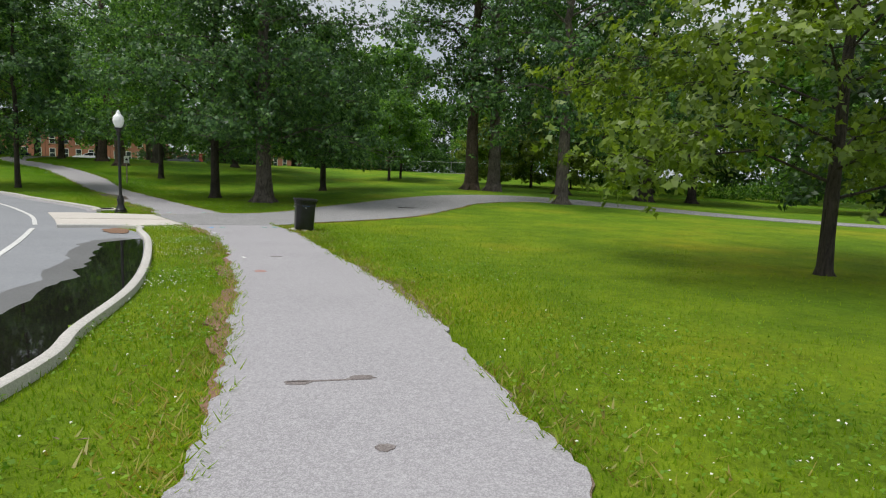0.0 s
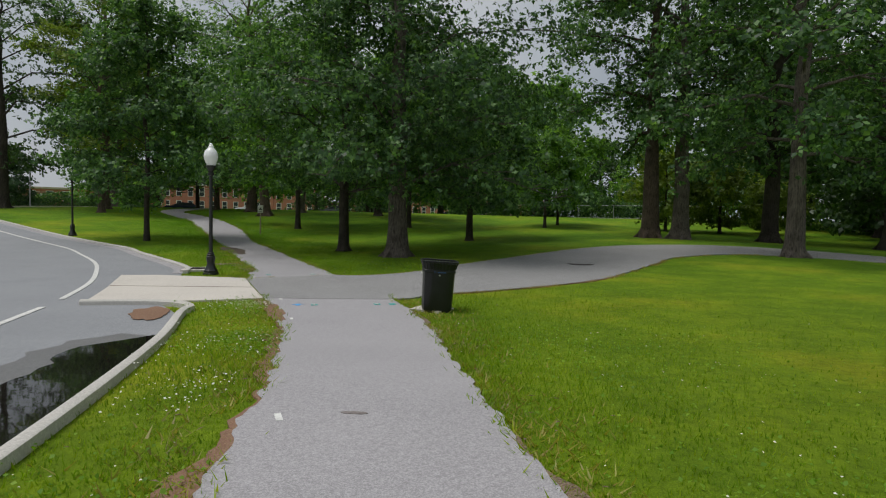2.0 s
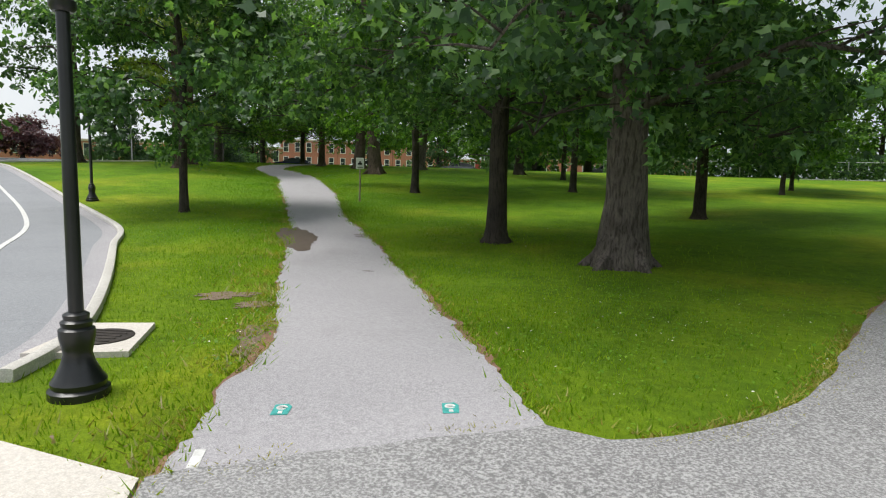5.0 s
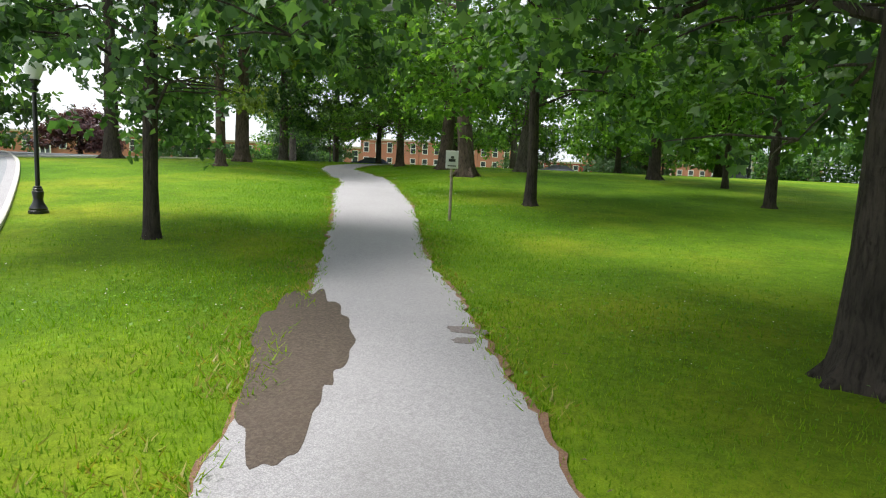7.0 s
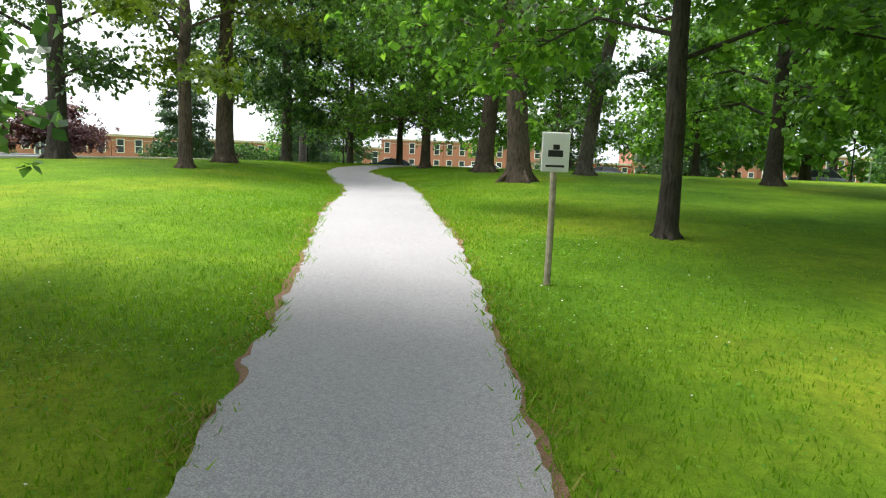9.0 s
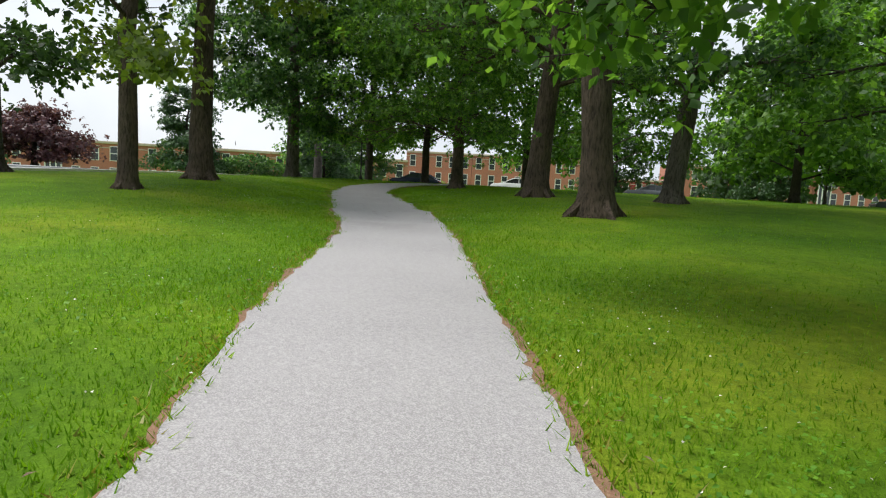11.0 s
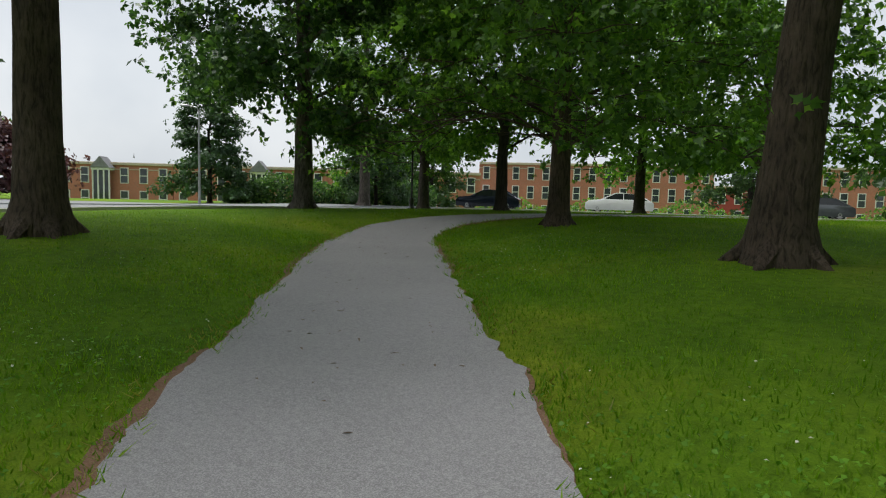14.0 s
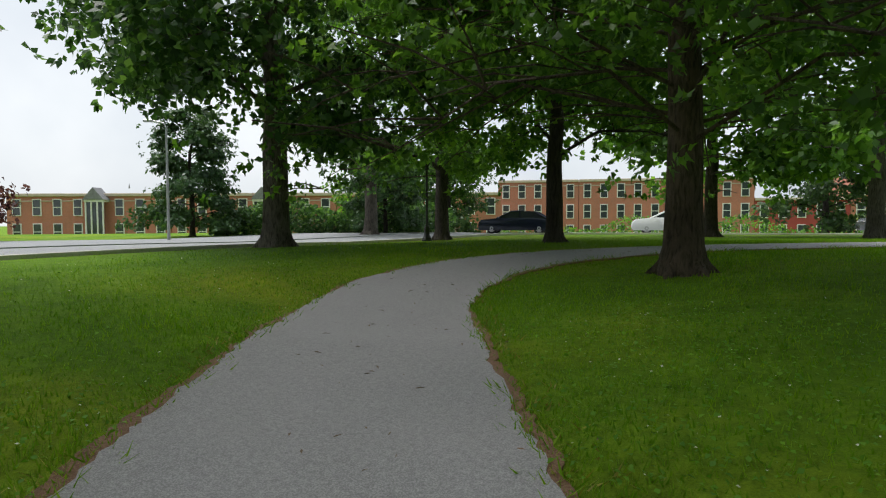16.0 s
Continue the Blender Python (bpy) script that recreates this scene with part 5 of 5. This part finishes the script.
def inside(x, y, poly):
    p = np.asarray(poly)
    q = np.roll(p, -1, 0)
    hit = np.zeros(len(x), bool)
    for (x0, y0), (x1, y1) in zip(p, q):
        cond = (y0 > y) != (y1 > y)
        with np.errstate(divide="ignore", invalid="ignore"):
            hit ^= cond & (x < (x1 - x0) * (y - y0) / (y1 - y0) + x0)
    return hit


HARD = [np.concatenate([low_l, low_r[::-1]]), np.concatenate([up_l, up_r[::-1]]), np.concatenate([spline(BR_LOW), spline(BR_UP)[::-1]]),
        np.concatenate([spline(ROAD_R, 0.25), spline(ROAD_L, 0.25)[::-1]]), np.array(APRON),
        np.array([(BIN_X - 0.2, BIN_Y - 0.1), (BIN_X + 0.1, BIN_Y - 0.15), (BIN_X + 0.14, BIN_Y + 0.13), (BIN_X - 0.17, BIN_Y + 0.16)]),
        np.array([(-6.98, 11.95), (-7.23, 12.48), (-6.93, 12.66), (-6.58, 12.22)]), np.array(blob(-9.0, 16.52, 0.22, 1.05, 0.745, 5.5, 40, 0.3)), np.array(blob(-3.56, 8.85, 0.09, 0.44, 0.56, 4.5, 40, 0.26))]


def on_lawn(x, y):
    ok = np.ones(len(x), bool)
    for p in HARD:
        ok &= ~inside(x, y, p)
    return ok


def scatter_near(rnd, count, reach):
    """Points beside the paths, thinning out away from them."""
    mid = np.concatenate([(resample(low_l, 220) + resample(low_r, 220)) / 2, (resample(up_l, 420) + resample(up_r, 420)) / 2])
    c = mid[rnd.randint(0, len(mid), count)]
    r = 0.45 + np.abs(rnd.normal(size=count)) * reach
    a = rnd.uniform(0, 2 * math.pi, count)
    x, y = c[:, 0] + r * np.cos(a), c[:, 1] + r * np.sin(a)
    ok = on_lawn(x, y) & (y > -3)
    return x[ok], y[ok]


def blades(name, seed, count, reach, height, mat, label):
    rnd = np.random.RandomState(seed)
    x, y = scatter_near(rnd, count, reach)
    n = len(x)
    patch = np.array([noise.noise((a * 0.9, b * 0.9, 4.0)) for a, b in zip(x, y)])
    h = height * rnd.uniform(0.5, 1.3, n) * (1 + 0.7 * patch)
    a = rnd.uniform(0, 2 * math.pi, n)
    z = ground(x, y)
    w = rnd.uniform(0.0025, 0.006, n)
    lean = rnd.uniform(0.2, 0.9, n) * h
    b = rnd.uniform(0, 2 * math.pi, n)
    v = np.stack([np.stack([x - w * np.cos(a), y - w * np.sin(a), z - 0.01], 1), np.stack([x + w * np.cos(a), y + w * np.sin(a), z - 0.01], 1),
                  np.stack([x + lean * np.cos(b), y + lean * np.sin(b), z + h], 1)], 1)
    ob = new(name, quads(name, v.reshape(-1, 3), 3, mat))
    return tagged(ob, label, "grass", "", "stuff")


blades("grass", 5, 430000, 1.5, 0.026, BLADES, "fresh green grass blades beside the paths")
blades("grass", 6, 130000, 4.5, 0.029, BLADES, "fresh green grass blades across the lawn")


def fringe(seed, lines, count, height, mat, label, spread=0.07):
    """Dry and over-long blades along the path edges."""
    rnd = np.random.RandomState(seed)
    pts = np.concatenate(lines)
    c = pts[rnd.randint(0, len(pts), count)] + rnd.normal(size=(count, 2)) * spread
    x, y = c[:, 0], c[:, 1]
    n = count
    keep = np.array([noise.noise((p * 1.7, q * 1.7, 8.0)) for p, q in zip(x, y)]) > -0.15
    if spread > 0.08:
        keep &= on_lawn(x, y)
    x, y = x[keep], y[keep]
    n = len(x)
    h, a, b = height * rnd.uniform(0.4, 1.4, n), rnd.uniform(0, 2 * math.pi, n), rnd.uniform(0, 2 * math.pi, n)
    w, lean, z = rnd.uniform(0.003, 0.007, n), h * rnd.uniform(0.5, 1.6, n), ground(x, y)
    v = np.stack([np.stack([x - w * np.cos(a), y - w * np.sin(a), z], 1), np.stack([x + w * np.cos(a), y + w * np.sin(a), z], 1),
                  np.stack([x + lean * np.cos(b), y + lean * np.sin(b), z + h], 1)], 1)
    return tagged(new("grass", quads("grass", v.reshape(-1, 3), 3, mat)), label, "grass", "", "stuff")


DRY = leaf_material("dry_grass", (0.24, 0.19, 0.05), (0.26, 0.27, 0.04), (0.34, 0.30, 0.09), 0.3)
fringe(11, [low_l, low_r, up_l, up_r], 30000, 0.028, DRY, "dry straw-coloured grass along the path edge", 0.09)
fringe(14, [low_l, low_r, up_l[:200]], 26000, 0.035, DRY, "yellowing grass on the verge", 0.24)
fringe(12, [low_l, low_r, up_l, up_r], 13000, 0.045, BLADES, "green grass leaning over the path edge", 0.035)
fringe(13, [spline(BR_UP)[:70], spline(BR_LOW)[20:110]], 14000, 0.022, DRY, "dry straw-coloured grass round the crossing", 0.05)


def rosettes(name, seed, count, mat, label, spots, size, flowers=False):
    rnd = np.random.RandomState(seed)
    sp = np.array(spots)
    k = rnd.randint(0, len(sp), count)
    x, y = sp[k, 0] + rnd.normal(size=count) * sp[k, 2], sp[k, 1] + rnd.normal(size=count) * sp[k, 2]
    ok = on_lawn(x, y)
    x, y = x[ok], y[ok]
    n = len(x)
    z = ground(x, y) + rnd.uniform(0.02, 0.06, n)
    c = np.stack([x, y, z], 1)
    nrm = rnd.normal(size=(n, 3)) * 0.35 + np.array([0, 0, 1])
    nrm /= np.linalg.norm(nrm, axis=1)[:, None]
    hd = rnd.normal(size=(n, 3))
    hd -= nrm * (hd * nrm).sum(1)[:, None]
    hd /= np.linalg.norm(hd, axis=1)[:, None]
    ln = size * rnd.uniform(0.6, 1.4, n)
    ob = new(name, quads(name, kites(c, nrm, hd, ln, ln * 0.8, np.full(n, 0.15)), 4, mat))
    return tagged(ob, label, "clover", "", "stuff")


SPOTS = [(-1.4, 1.3, 0.4), (-1.6, 3.2, 0.35), (-2.2, 5.0, 0.3), (-3.9, 8.9, 0.35), (-3.0, 7.6, 0.3), (1.0, 3.4, 0.5), (1.2, 2.2, 0.4), (0.2, 5.6, 0.5), (-0.6, 8.0, 0.7), (-6.0, 13.0, 0.4), (-4.3, 14.0, 0.8),
         (-8.0, 18.0, 0.8), (-10.6, 16.6, 0.6), (-12.2, 19.2, 0.7), (-10.6, 21.0, 0.8), (-11.6, 22.4, 0.4), (-12.9, 23.9, 0.6), (-14.6, 22.6, 0.7), (-16.6, 24.6, 0.8), (-15.9, 27.6, 0.5), (-18.4, 26.9, 0.6), (-18.4, 30.4, 0.5), (-20.0, 28.8, 0.6), (-22.5, 31.0, 1.0), (-19.0, 31.6, 0.5)]
SPOTS = [(*hill(x, y), r) if y > 16 else (x, y, r) for x, y, r in SPOTS]
rosettes("clover", 7, 26000, CLOVER, "broad clover leaves in patches", SPOTS, 0.019)
rosettes("clover_flowers", 8, 2200, PETAL, "small white clover heads in the grass", SPOTS, 0.011)
rosettes("clover_flowers", 18, 900, PETAL, "drifts of white clover heads by the apron", [(-4.15, 9.1, 0.18), (-3.9, 9.15, 0.14), (-3.2, 7.4, 0.3), (-2.75, 6.4, 0.2), (-2.2, 4.6, 0.25)], 0.0125)
rnd = np.random.RandomState(9)
lx, ly = scatter_near(rnd, 1200, 0.35)
mid = (resample(up_l, 420) + resample(up_r, 420)) / 2
c = mid[rnd.randint(200, 420, 260)] + rnd.uniform(-0.5, 0.5, (260, 2))
cz = ground(c[:, 0], c[:, 1]) + 0.018
c3 = np.concatenate([np.stack([c[:, 0], c[:, 1], cz], 1), np.stack([lx, ly, ground(lx, ly) + 0.03], 1)])
nn = len(c3)
nrm = np.tile(np.array([0.0, 0.0, 1.0]), (nn, 1))
ang = rnd.uniform(0, 2 * math.pi, nn)
hd = np.stack([np.cos(ang), np.sin(ang), np.zeros(nn)], 1)
tagged(new("fallen_twigs", quads("fallen_twigs", kites(c3, nrm, hd, rnd.uniform(0.02, 0.06, nn), rnd.uniform(0.006, 0.014, nn), np.full(nn, 0.2)), 4, DIRT)),
       "dry brown twigs and leaf scraps on the path", "twigs", "", "stuff")
